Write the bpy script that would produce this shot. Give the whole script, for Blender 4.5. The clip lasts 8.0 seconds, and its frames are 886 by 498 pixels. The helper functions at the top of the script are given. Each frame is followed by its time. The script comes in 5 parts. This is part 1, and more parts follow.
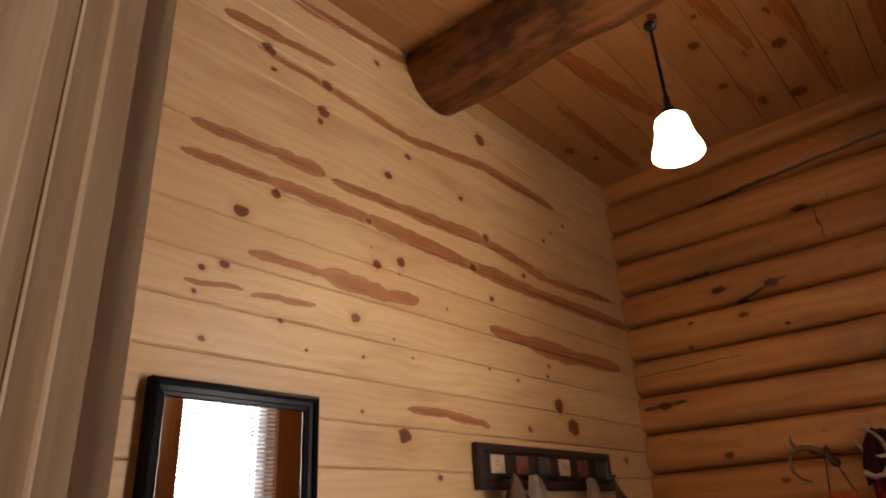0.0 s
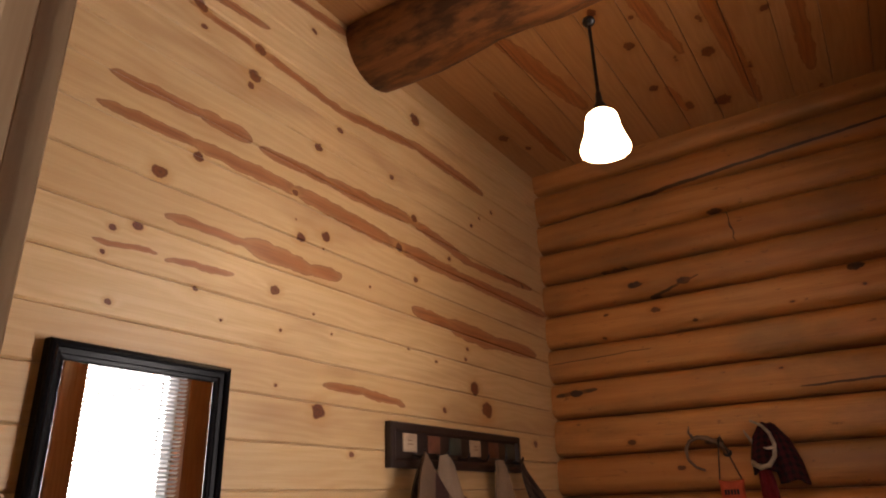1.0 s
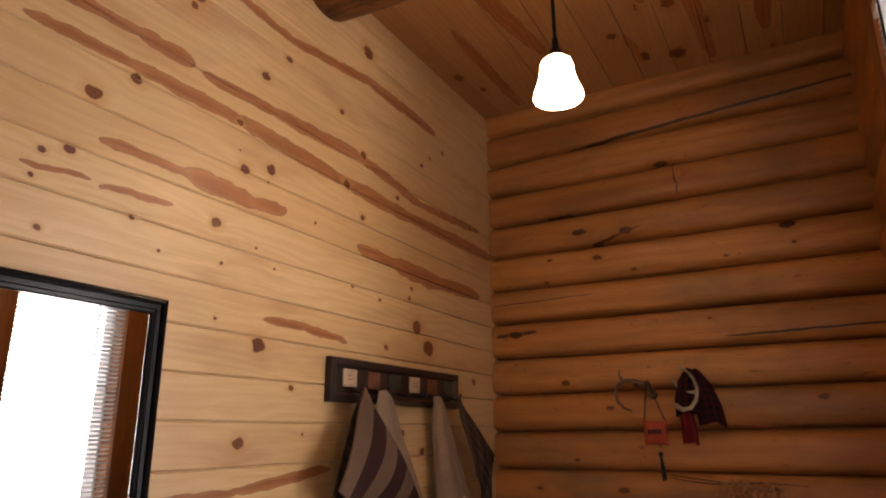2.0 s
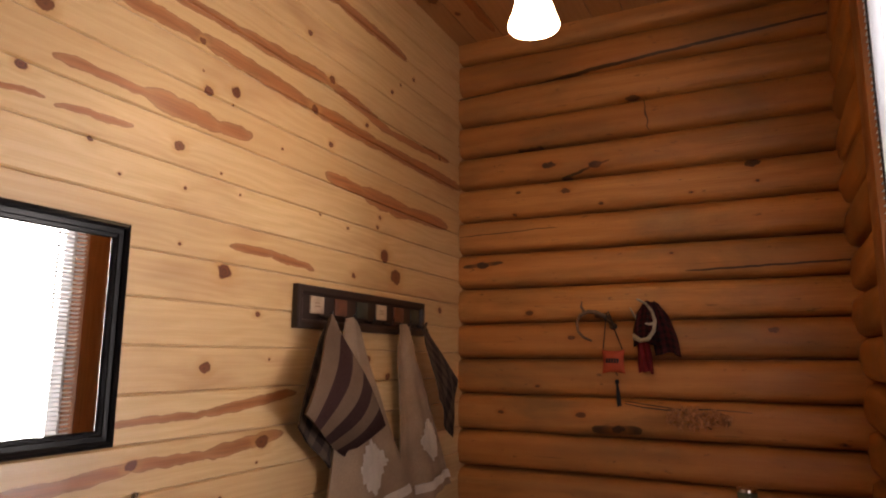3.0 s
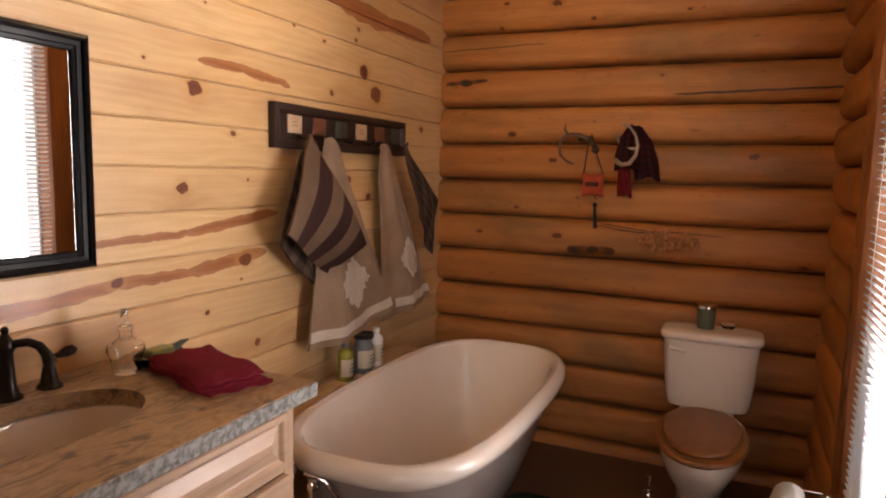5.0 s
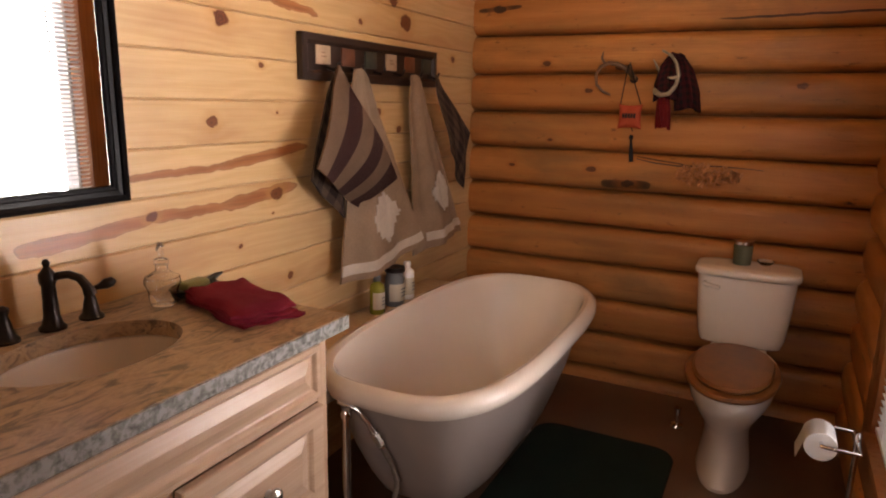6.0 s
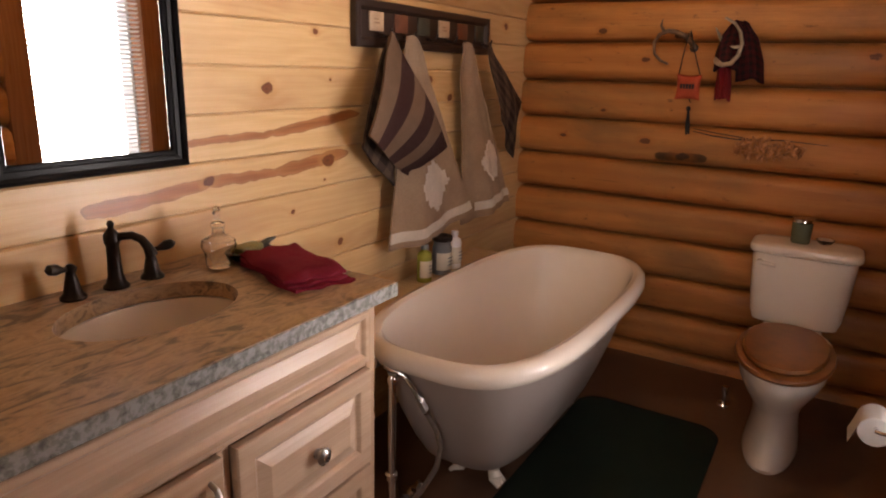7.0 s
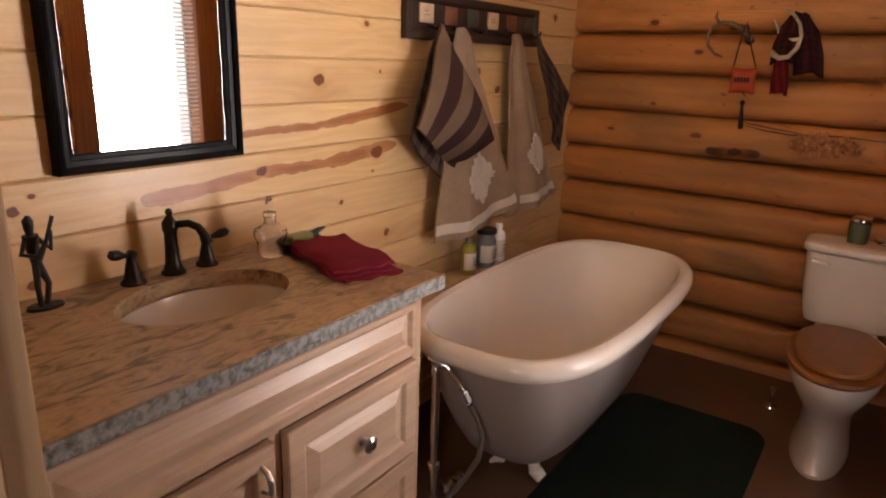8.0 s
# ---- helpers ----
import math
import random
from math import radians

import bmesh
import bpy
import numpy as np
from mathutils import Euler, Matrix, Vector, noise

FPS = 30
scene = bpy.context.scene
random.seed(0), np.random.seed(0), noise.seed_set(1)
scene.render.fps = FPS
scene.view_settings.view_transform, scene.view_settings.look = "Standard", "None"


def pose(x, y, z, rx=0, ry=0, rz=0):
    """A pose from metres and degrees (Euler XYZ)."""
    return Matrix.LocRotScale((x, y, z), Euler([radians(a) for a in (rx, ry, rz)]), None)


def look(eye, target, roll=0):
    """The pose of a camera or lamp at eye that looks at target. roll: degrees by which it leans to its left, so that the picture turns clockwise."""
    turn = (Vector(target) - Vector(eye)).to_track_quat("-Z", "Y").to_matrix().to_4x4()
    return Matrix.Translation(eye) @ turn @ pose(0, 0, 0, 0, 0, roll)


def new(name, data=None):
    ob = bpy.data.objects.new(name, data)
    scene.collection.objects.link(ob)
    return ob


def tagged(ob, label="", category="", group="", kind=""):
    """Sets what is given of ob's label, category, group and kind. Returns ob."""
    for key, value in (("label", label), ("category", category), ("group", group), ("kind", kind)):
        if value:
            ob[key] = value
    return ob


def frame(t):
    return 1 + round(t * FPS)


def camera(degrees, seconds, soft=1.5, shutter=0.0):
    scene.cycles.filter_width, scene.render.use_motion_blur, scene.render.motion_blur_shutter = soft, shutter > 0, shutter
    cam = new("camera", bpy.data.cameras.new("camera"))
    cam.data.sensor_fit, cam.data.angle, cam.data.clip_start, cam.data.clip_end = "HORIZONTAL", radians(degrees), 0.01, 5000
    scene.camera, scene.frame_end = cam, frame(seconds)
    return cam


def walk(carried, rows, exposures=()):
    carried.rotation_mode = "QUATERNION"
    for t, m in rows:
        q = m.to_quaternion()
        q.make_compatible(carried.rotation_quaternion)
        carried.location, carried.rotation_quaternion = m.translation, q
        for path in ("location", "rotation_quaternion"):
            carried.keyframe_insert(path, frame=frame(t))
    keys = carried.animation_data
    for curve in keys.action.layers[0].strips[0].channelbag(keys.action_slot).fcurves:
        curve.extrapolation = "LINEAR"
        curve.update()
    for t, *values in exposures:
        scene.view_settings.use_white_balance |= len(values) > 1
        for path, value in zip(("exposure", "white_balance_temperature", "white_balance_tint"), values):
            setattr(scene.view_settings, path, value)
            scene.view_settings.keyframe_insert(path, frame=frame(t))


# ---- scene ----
cam = camera(68.0, 8.0, soft=2.0)
PATH = [
    (0, (-3.173, -1.421, 1.308), (-1.756, -0.248, 2.093), -3.25),
    (0.5, (-3.169, -1.424, 1.305), (-1.680, -0.336, 2.079), -2.56),
    (1, (-3.161, -1.429, 1.306), (-1.599, -0.409, 2.029), -1.77),
    (1.5, (-3.156, -1.437, 1.312), (-1.525, -0.470, 1.947), -0.93),
    (3, (-3.159, -1.446, 1.324), (-1.385, -0.582, 1.651), 0.35),
    (3.5, (-3.160, -1.446, 1.335), (-1.359, -0.597, 1.526), 0.63),
    (4, (-3.157, -1.440, 1.341), (-1.336, -0.615, 1.401), 0.77),
    (4.5, (-3.148, -1.434, 1.352), (-1.319, -0.631, 1.257), 1.11),
    (6, (-3.119, -1.431, 1.357), (-1.377, -0.551, 0.922), 1.12),
    (6.5, (-3.120, -1.426, 1.359), (-1.423, -0.488, 0.865), 1.34),
    (7, (-3.126, -1.423, 1.360), (-1.469, -0.436, 0.830), 1.67),
    (7.5, (-3.130, -1.416, 1.364), (-1.507, -0.385, 0.816), 1.91),
    (8, (-3.141, -1.407, 1.367), (-1.555, -0.326, 0.806), 1.94),
]
EXPOSURES = [(0.0, -0.66, 7900, 24), (1.5, -0.52, 7900, 24), (3.0, -0.28, 7900, 24), (4.5, 0.16, 7900, 24), (6.0, 0.20, 8100, 25), (8.0, 0.18, 8100, 25)]
walk(cam, [(t, look(eye, target, roll)) for t, eye, target, roll in PATH], EXPOSURES)

# ---- world and light ----
world = bpy.data.worlds.new("daylight")
scene.world = world
world.use_nodes = True
wt = world.node_tree
sky = wt.nodes.new("ShaderNodeTexSky")
sky.sky_type = "NISHITA"
sky.sun_disc = False
sky.sun_elevation, sky.sun_rotation = radians(40), radians(200)
wt.nodes["Background"].inputs["Strength"].default_value = 0.12
wt.links.new(sky.outputs[0], wt.nodes["Background"].inputs["Color"])


def lamp(name, kind, energy, color, m, size=0.0, size_y=0.0, spread=160):
    data = bpy.data.lights.new(name, kind)
    data.energy, data.color = energy, color
    if kind == "AREA":
        data.shape, data.size, data.size_y = "RECTANGLE", size, size_y
        data.spread = radians(spread)
    elif kind == "POINT":
        data.shadow_soft_size = size
    ob = new(name, data)
    ob.matrix_world = m
    return ob


# window on the south wall, opening and heights
WX0, WX1, WZ0, WZ1 = -1.465, -0.885, 0.40, 2.62
SOUTH = -1.83          # crest of the south logs
lamp("window_daylight", "AREA", 36, (0.86, 0.93, 1.0), look((-1.175, -2.00, 1.52), (-2.80, 0.0, 1.85)), 0.5, 2.1, 100)
lamp("pendant_bulb", "POINT", 3.3, (1.0, 0.62, 0.31), pose(-1.35, -0.87, 2.34), 0.025)
# added fill lamp behind the doorway; the hall has no window built or seen
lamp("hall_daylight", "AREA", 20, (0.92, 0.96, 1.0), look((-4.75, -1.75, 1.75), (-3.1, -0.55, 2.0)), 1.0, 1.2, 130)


# ---- node helpers ----
class Mat:
    def __init__(self, name, rough=0.5, metal=0.0, color=(0.5, 0.5, 0.5)):
        self.m = bpy.data.materials.new(name)
        self.m.use_nodes = True
        self.t = self.m.node_tree
        self.b = self.t.nodes["Principled BSDF"]
        self.b.inputs["Roughness"].default_value = rough
        self.b.inputs["Metallic"].default_value = metal
        self.b.inputs["Base Color"].default_value = (*color, 1)

    def plug(self, sock, v):
        if isinstance(v, bpy.types.NodeSocket):
            self.t.links.new(v, sock)
        elif isinstance(v, tuple) and sock.type == "RGBA" and len(v) == 3:
            sock.default_value = (*v, 1)
        else:
            sock.default_value = v

    def node(self, kind):
        return self.t.nodes.new(kind)

    def math(self, op, a, b=0.0, c=0.0, clamp=False):
        n = self.node("ShaderNodeMath")
        n.operation, n.use_clamp = op, clamp
        for i, v in enumerate((a, b, c)):
            self.plug(n.inputs[i], v)
        return n.outputs[0]

    def vmath(self, op, a, b=(0, 0, 0), c=(0, 0, 0)):
        n = self.node("ShaderNodeVectorMath")
        n.operation = op
        self.plug(n.inputs[0], a)
        self.plug(n.inputs[1], b)
        if op == "MULTIPLY_ADD":
            self.plug(n.inputs[2], c)
        return n.outputs["Value"] if op in ("LENGTH", "DOT_PRODUCT", "DISTANCE") else n.outputs[0]

    def position(self):
        return self.node("ShaderNodeNewGeometry").outputs["Position"]

    def local(self):
        return self.node("ShaderNodeTexCoord").outputs["Object"]

    def random(self):
        return self.node("ShaderNodeObjectInfo").outputs["Random"]

    def island(self):
        return self.node("ShaderNodeNewGeometry").outputs["Random Per Island"]

    def noise(self, vec, scale=1.0, detail=3.0, rough=0.55, dist=0.0, color=False):
        n = self.node("ShaderNodeTexNoise")
        self.plug(n.inputs["Vector"], vec)
        for key, v in (("Scale", scale), ("Detail", detail), ("Roughness", rough), ("Distortion", dist)):
            self.plug(n.inputs[key], v)
        return n.outputs["Color" if color else "Fac"]

    def voronoi(self, vec, scale=1.0, rand=1.0):
        n = self.node("ShaderNodeTexVoronoi")
        self.plug(n.inputs["Vector"], vec)
        n.inputs["Scale"].default_value = scale
        n.inputs["Randomness"].default_value = rand
        return n.outputs["Distance"], n.outputs["Color"]

    def ramp(self, fac, *stops):
        n = self.node("ShaderNodeValToRGB")
        self.plug(n.inputs[0], fac)
        el = n.color_ramp.elements
        while len(el) < len(stops):
            el.new(0.5)
        for e, (p, v) in zip(el, stops):
            e.position = p
            e.color = (*v, 1) if isinstance(v, tuple) else (v, v, v, 1)
        return n.outputs[0]

    def mix(self, fac, a, b, mode="MIX"):
        n = self.node("ShaderNodeMix")
        n.data_type, n.blend_type = "RGBA", mode
        self.plug(n.inputs[0], fac)
        self.plug(n.inputs[6], a)
        self.plug(n.inputs[7], b)
        return n.outputs[2]

    def sep(self, vec):
        n = self.node("ShaderNodeSeparateXYZ")
        self.plug(n.inputs[0], vec)
        return n.outputs

    def comb(self, x, y, z):
        n = self.node("ShaderNodeCombineXYZ")
        for i, v in enumerate((x, y, z)):
            self.plug(n.inputs[i], v)
        return n.outputs[0]

    def bump(self, height, strength=0.3, dist=0.002):
        n = self.node("ShaderNodeBump")
        n.inputs["Strength"].default_value = strength
        n.inputs["Distance"].default_value = dist
        self.plug(n.inputs["Height"], height)
        self.plug(self.b.inputs["Normal"], n.outputs[0])

    def out(self, color=None, rough=None):
        if color is not None:
            self.plug(self.b.inputs["Base Color"], color)
        if rough is not None:
            self.plug(self.b.inputs["Roughness"], rough)
        return self.m


# ---- materials ----
KNOTS, STREAKS, LOG_KNOTS, LOG_CRACKS = [], [], [], []
CEIL_KNOTS = [(-1.116, -0.813, 0.020), (-0.834, -0.866, 0.025), (-0.472, -0.857, 0.023), (-0.603, -1.130, 0.031), (-0.179, -1.099, 0.041), (-0.495, -0.083, 0.027), (-0.327, -0.141, 0.016), (-1.002, -0.932, 0.011), (-0.754, -1.377, 0.018)]
CEIL_STREAKS = [(-1.190, -0.441, -0.547, -0.530, 0.041), (-1.187, -0.954, -0.682, -1.035, 0.029), (-0.805, -1.475, -0.242, -1.481, 0.032), (-0.975, -1.194, -0.132, -1.239, 0.032), (-0.803, -0.244, -0.145, -0.243, 0.027), (-0.437, -0.913, -0.203, -0.940, 0.018)]


def knot(x, z, r):
    KNOTS.append((x, z, r))


def streak(x0, z0, x1, z1, w):
    STREAKS.append((x0, z0, x1, z1, w))


def log_knot(y, z, r):
    LOG_KNOTS.append((y, z, r * 0.55))


def log_crack(y0, z0, y1, z1, w):
    LOG_CRACKS.append((y0, z0, y1, z1, w))


knot(-2.301, 2.126, 0.0189)
knot(-2.398, 1.938, 0.0090)
knot(-2.338, 1.962, 0.0126)
knot(-2.410, 1.873, 0.0072)
knot(-2.382, 1.758, 0.0081)
knot(-2.153, 1.848, 0.0081)
knot(-1.888, 1.908, 0.0153)
knot(-2.067, 1.780, 0.0045)
knot(-1.856, 1.793, 0.0054)
knot(-1.796, 2.106, 0.0171)
knot(-1.683, 2.145, 0.0189)
knot(-1.818, 2.162, 0.0045)
knot(-1.688, 2.099, 0.0054)
knot(-1.454, 2.027, 0.0054)
knot(-1.173, 2.129, 0.0135)
knot(-1.230, 1.843, 0.0063)
knot(-1.637, 1.823, 0.0045)
knot(-1.044, 1.824, 0.0063)
knot(-0.806, 1.914, 0.0099)
knot(-1.281, 2.230, 0.0189)
knot(-1.329, 2.513, 0.0126)
knot(-0.725, 2.511, 0.0099)
knot(-0.521, 2.650, 0.0108)
knot(-0.650, 2.574, 0.0081)
knot(-1.828, 2.251, 0.0108)
knot(-2.190, 2.220, 0.0162)
knot(-1.175, 2.390, 0.0162)
knot(-1.724, 1.870, 0.0045)
knot(-0.237, 2.339, 0.0135)
knot(-0.927, 2.287, 0.0117)
knot(-1.686, 1.576, 0.0243)
knot(-1.741, 1.291, 0.0180)
knot(-1.431, 0.776, 0.0135)
knot(-0.760, 1.752, 0.0306)
knot(-0.664, 1.672, 0.0360)
knot(-0.995, 1.643, 0.0126)
knot(-0.226, 1.555, 0.0171)
knot(-1.532, 1.457, 0.0108)
knot(-1.963, 1.053, 0.0144)
knot(-1.504, 1.000, 0.0045)
knot(-0.716, 1.244, 0.0162)
knot(-0.877, 1.317, 0.0180)
knot(-1.858, 1.633, 0.0054)
knot(-1.467, 1.316, 0.0054)
knot(-0.827, 1.867, 0.0090)
knot(-1.656, 0.917, 0.0072)
knot(-1.484, 1.060, 0.0225)
knot(-2.247, 2.708, 0.0225)
knot(-2.011, 2.693, 0.0198)
knot(-2.225, 2.642, 0.0090)
knot(-2.030, 2.582, 0.0234)
knot(-2.040, 2.540, 0.0126)
knot(-1.632, 2.578, 0.0126)
knot(-1.731, 2.461, 0.0162)
knot(-1.163, 2.862, 0.0297)
knot(-1.783, 2.920, 0.0117)
knot(-1.779, 3.162, 0.0135)
knot(-2.546, 1.072, 0.0063)
knot(-2.584, 1.046, 0.0117)
knot(-2.565, 0.889, 0.0117)
streak(-2.466, 2.244, -2.197, 2.255, 0.0172)
streak(-2.197, 2.255, -1.817, 2.259, 0.0233)
streak(-1.817, 2.259, -1.284, 2.237, 0.0290)
streak(-1.284, 2.237, -0.840, 2.227, 0.0308)
streak(-0.840, 2.227, -0.015, 2.238, 0.0295)
streak(-2.452, 2.343, -2.198, 2.354, 0.0189)
streak(-2.198, 2.354, -2.029, 2.354, 0.0251)
streak(-1.964, 2.344, -1.662, 2.352, 0.0194)
streak(-1.662, 2.352, -1.206, 2.375, 0.0273)
streak(-1.206, 2.375, -0.732, 2.314, 0.0255)
streak(-0.732, 2.314, -0.179, 2.344, 0.0185)
streak(-2.246, 2.019, -1.991, 2.020, 0.0150)
streak(-1.991, 2.020, -1.746, 2.009, 0.0304)
streak(-1.746, 2.009, -1.612, 2.024, 0.0242)
streak(-1.184, 2.003, -0.935, 1.994, 0.0238)
streak(-0.935, 1.994, -0.573, 1.983, 0.0392)
streak(-0.573, 1.983, -0.175, 1.996, 0.0326)
streak(-2.430, 1.897, -2.288, 1.906, 0.0079)
streak(-2.237, 1.900, -2.060, 1.912, 0.0097)
streak(-1.657, 1.656, -1.484, 1.660, 0.0150)
streak(-1.484, 1.660, -1.266, 1.636, 0.0128)
streak(-2.018, 1.156, -1.717, 1.163, 0.0119)
streak(-1.717, 1.163, -1.355, 1.205, 0.0158)
streak(-2.306, 1.026, -2.142, 1.031, 0.0185)
streak(-2.142, 1.031, -1.965, 1.049, 0.0172)
streak(-1.965, 1.049, -1.705, 1.049, 0.0163)
streak(-1.705, 1.049, -1.410, 1.075, 0.0216)
streak(-2.389, 2.760, -2.194, 2.777, 0.0202)
streak(-2.194, 2.777, -2.001, 2.792, 0.0158)
streak(-2.257, 2.692, -2.001, 2.688, 0.0128)
streak(-2.001, 2.688, -1.620, 2.661, 0.0172)
streak(-1.620, 2.661, -1.151, 2.732, 0.0194)
streak(-1.151, 2.732, -0.627, 2.726, 0.0255)
streak(-1.035, 2.738, -0.627, 2.720, 0.0224)
streak(-2.165, 2.963, -1.821, 2.999, 0.0202)
streak(-1.821, 2.999, -1.605, 3.023, 0.0202)
log_knot(-0.744, 2.276, 0.0343)
log_knot(-0.400, 2.408, 0.0255)
log_knot(-0.591, 2.155, 0.0264)
log_knot(-0.139, 1.802, 0.0343)
log_knot(-1.446, 2.199, 0.0378)
log_knot(-0.235, 1.059, 0.0167)
log_knot(-0.637, 1.062, 0.0264)
log_knot(-0.810, 1.002, 0.0370)
log_knot(-0.392, 1.548, 0.0220)
log_knot(-0.605, 1.423, 0.0211)
log_knot(-0.345, 2.172, 0.0150)
log_knot(-0.320, 2.060, 0.0114)
log_knot(-1.083, 1.810, 0.0106)
log_knot(-1.184, 2.088, 0.0106)
log_knot(-0.765, 2.078, 0.0141)
log_knot(-1.466, 2.112, 0.0106)
log_knot(-0.426, 1.190, 0.0141)
log_crack(-0.003, 2.743, -1.766, 2.838, 0.0072)
log_crack(-1.177, 1.725, -1.817, 1.737, 0.0054)
log_crack(-0.026, 1.963, -0.520, 1.977, 0.0027)
log_crack(-0.990, 2.592, -1.005, 2.430, 0.0036)
log_crack(-0.337, 2.409, -0.458, 2.413, 0.0072)
log_crack(-0.037, 1.799, -0.243, 1.811, 0.0108)
log_crack(-0.706, 0.997, -0.904, 1.002, 0.0198)
log_crack(-0.847, 1.130, -1.067, 1.105, 0.0027)
log_crack(-0.497, 2.209, -0.804, 2.287, 0.0063)


def marks(s, across, along, warp, spots, lines, squash=0.8):
    """Fields of the nearest knot and the nearest heartwood line, each 1 at the edge of the mark."""
    p = s.comb(s.math("ADD", along, s.math("MULTIPLY", warp, 0.03)), 0.0, s.math("ADD", across, s.math("MULTIPLY", warp, 0.012)))
    near = None
    for a, b, r in spots:
        d = s.vmath("LENGTH", s.vmath("MULTIPLY_ADD", p, (squash / r, 0, 1 / r), (-squash * a / r, 0, -b / r)))
        near = d if near is None else s.math("MINIMUM", near, d)
    line = None
    p = s.comb(s.math("ADD", along, s.math("MULTIPLY", warp, 0.05)), 0.0, s.math("ADD", across, s.math("MULTIPLY", warp, 0.026 if squash == 0.8 else 0.008)))
    for x0, z0, x1, z1, w in lines:
        length = math.hypot(x1 - x0, z1 - z0)
        ux, uz = (x1 - x0) / length, (z1 - z0) / length
        cx, cz, half = (x0 + x1) / 2, (z0 + z1) / 2, length * (0.60 if squash == 0.8 else 0.56)
        u = s.vmath("DOT_PRODUCT", p, (ux / half, 0, uz / half))
        v = s.vmath("DOT_PRODUCT", p, (-uz / w, 0, ux / w))
        u = s.math("SUBTRACT", u, (ux * cx + uz * cz) / half)
        v = s.math("SUBTRACT", v, (-uz * cx + ux * cz) / w)
        u = s.math("MULTIPLY", u, u)
        u = s.math("MULTIPLY", u, u)
        f = s.math("ADD", u, s.math("MULTIPLY", v, v)) if squash == 0.8 else s.math("MULTIPLY_ADD", u, u, s.math("MULTIPLY", v, v))
        line = f if line is None else s.math("MINIMUM", line, f)
    return near, line


def pine(name, along="x", across="z", spots=(), lines=(), base=((0.60, 0.385, 0.185), (0.72, 0.50, 0.27)), rough=0.42, island=False, knots=0.0, heart=(0.250, 0.076, 0.024), dark=(0.085, 0.020, 0.007), scale=1.0, varnish=0.08):
    s = Mat(name, rough)
    axes = dict(zip("xyz", s.sep(s.position())))
    a, c = axes[along], axes[across]
    rnd = s.island() if island else s.random()
    other = axes["xyz".replace(along, "").replace(across, "")]
    shift = s.math("MULTIPLY", rnd, 53.0)
    q = s.comb(s.math("MULTIPLY_ADD", a, 1.0, shift), s.math("ADD", c, shift), s.math("MULTIPLY", other, 1.0))
    low = s.noise(s.vmath("MULTIPLY", q, (1.6 * scale, 9 * scale, 6)), 1.0, 2.0)
    warp = s.math("SUBTRACT", s.noise(s.vmath("MULTIPLY", s.position(), (9, 9, 9)), 1.6, 2.0), 0.5)
    near, line = None, None
    if spots:
        near, line = marks(s, c, a, warp, spots, lines, 0.8 if scale == 1.0 else 0.55)
    if knots:
        d, _ = s.voronoi(s.vmath("MULTIPLY", q, (2.3, 5.2, 4)), knots)
        d = s.math("DIVIDE", d, 0.055 if scale == 0.5 else 0.10)
        d = s.math("ADD", d, s.math("MULTIPLY", warp, 0.8))
        near = d if near is None else s.math("MINIMUM", near, d)
    bulge = 0.0
    if near is not None:
        rag = s.math("SUBTRACT", s.noise(s.vmath("MULTIPLY", s.position(), (1, 1, 1)), 55.0, 3.0, 0.6), 0.5)
        near = s.math("ABSOLUTE", s.math("MULTIPLY_ADD", rag, 0.95, near))
        bulge = s.math("MULTIPLY", s.math("POWER", 2.7, s.math("MULTIPLY", near, -0.6)), 0.05)
    # growth rings cut lengthwise: long cathedral lines
    field = s.math("MULTIPLY_ADD", low, 0.16, s.math("ADD", c, bulge))
    ring = s.math("SINE", s.math("MULTIPLY", field, 190.0 * scale))
    fine = s.noise(s.vmath("MULTIPLY", q, (5, 170, 60)), 1.0, 3.0, 0.6)
    grain = s.math("MULTIPLY_ADD", ring, 0.13, s.math("MULTIPLY", fine, 0.9))
    tone = s.mix(s.ramp(grain, (0.2, 0.0), (0.85, 1.0)), base[0], base[1])
    board = s.noise(s.comb(shift, shift, 0.0), 3.1, 0.0)
    tone = s.mix(s.ramp(board, (0.3, 0.0), (0.7, 0.75 if scale == 0.5 else 0.45)), tone, (base[0][0] * 0.78, base[0][1] * 0.68, base[0][2] * 0.58))
    patch = s.noise(s.vmath("MULTIPLY", q, (1.1, 3.5, 2)), 1.3, 3.0)
    tone = s.mix(s.ramp(patch, (0.52, 0.0), (0.72, 0.35)), tone, heart)
    if scale == 0.5:
        stain = s.noise(s.vmath("MULTIPLY", q, (1.4, 4.0, 3)), 1.0, 5.0, 0.6, 0.4)
        tone = s.mix(s.ramp(stain, (0.46, 0.0), (0.68, 0.65)), tone, (0.16, 0.092, 0.038))
    if scale == 0.5:
        check = s.noise(s.vmath("MULTIPLY", q, (1.3, 46.0, 20)), 1.0, 4.0, 0.7)
        tone = s.mix(s.ramp(check, (0.66, 0.0), (0.72, 0.7)), tone, (0.07, 0.032, 0.014))
        speck = s.noise(s.vmath("MULTIPLY", q, (14, 34, 30)), 1.0, 4.0, 0.7)
        tone = s.mix(s.ramp(speck, (0.63, 0.0), (0.70, 0.65)), tone, (0.10, 0.045, 0.02))
    if scale == 0.6:
        bark = s.noise(s.vmath("MULTIPLY", q, (6, 16, 16)), 1.0, 5.0, 0.65)
        tone = s.mix(s.ramp(bark, (0.44, 0.0), (0.62, 0.85)), tone, (0.045, 0.017, 0.007))
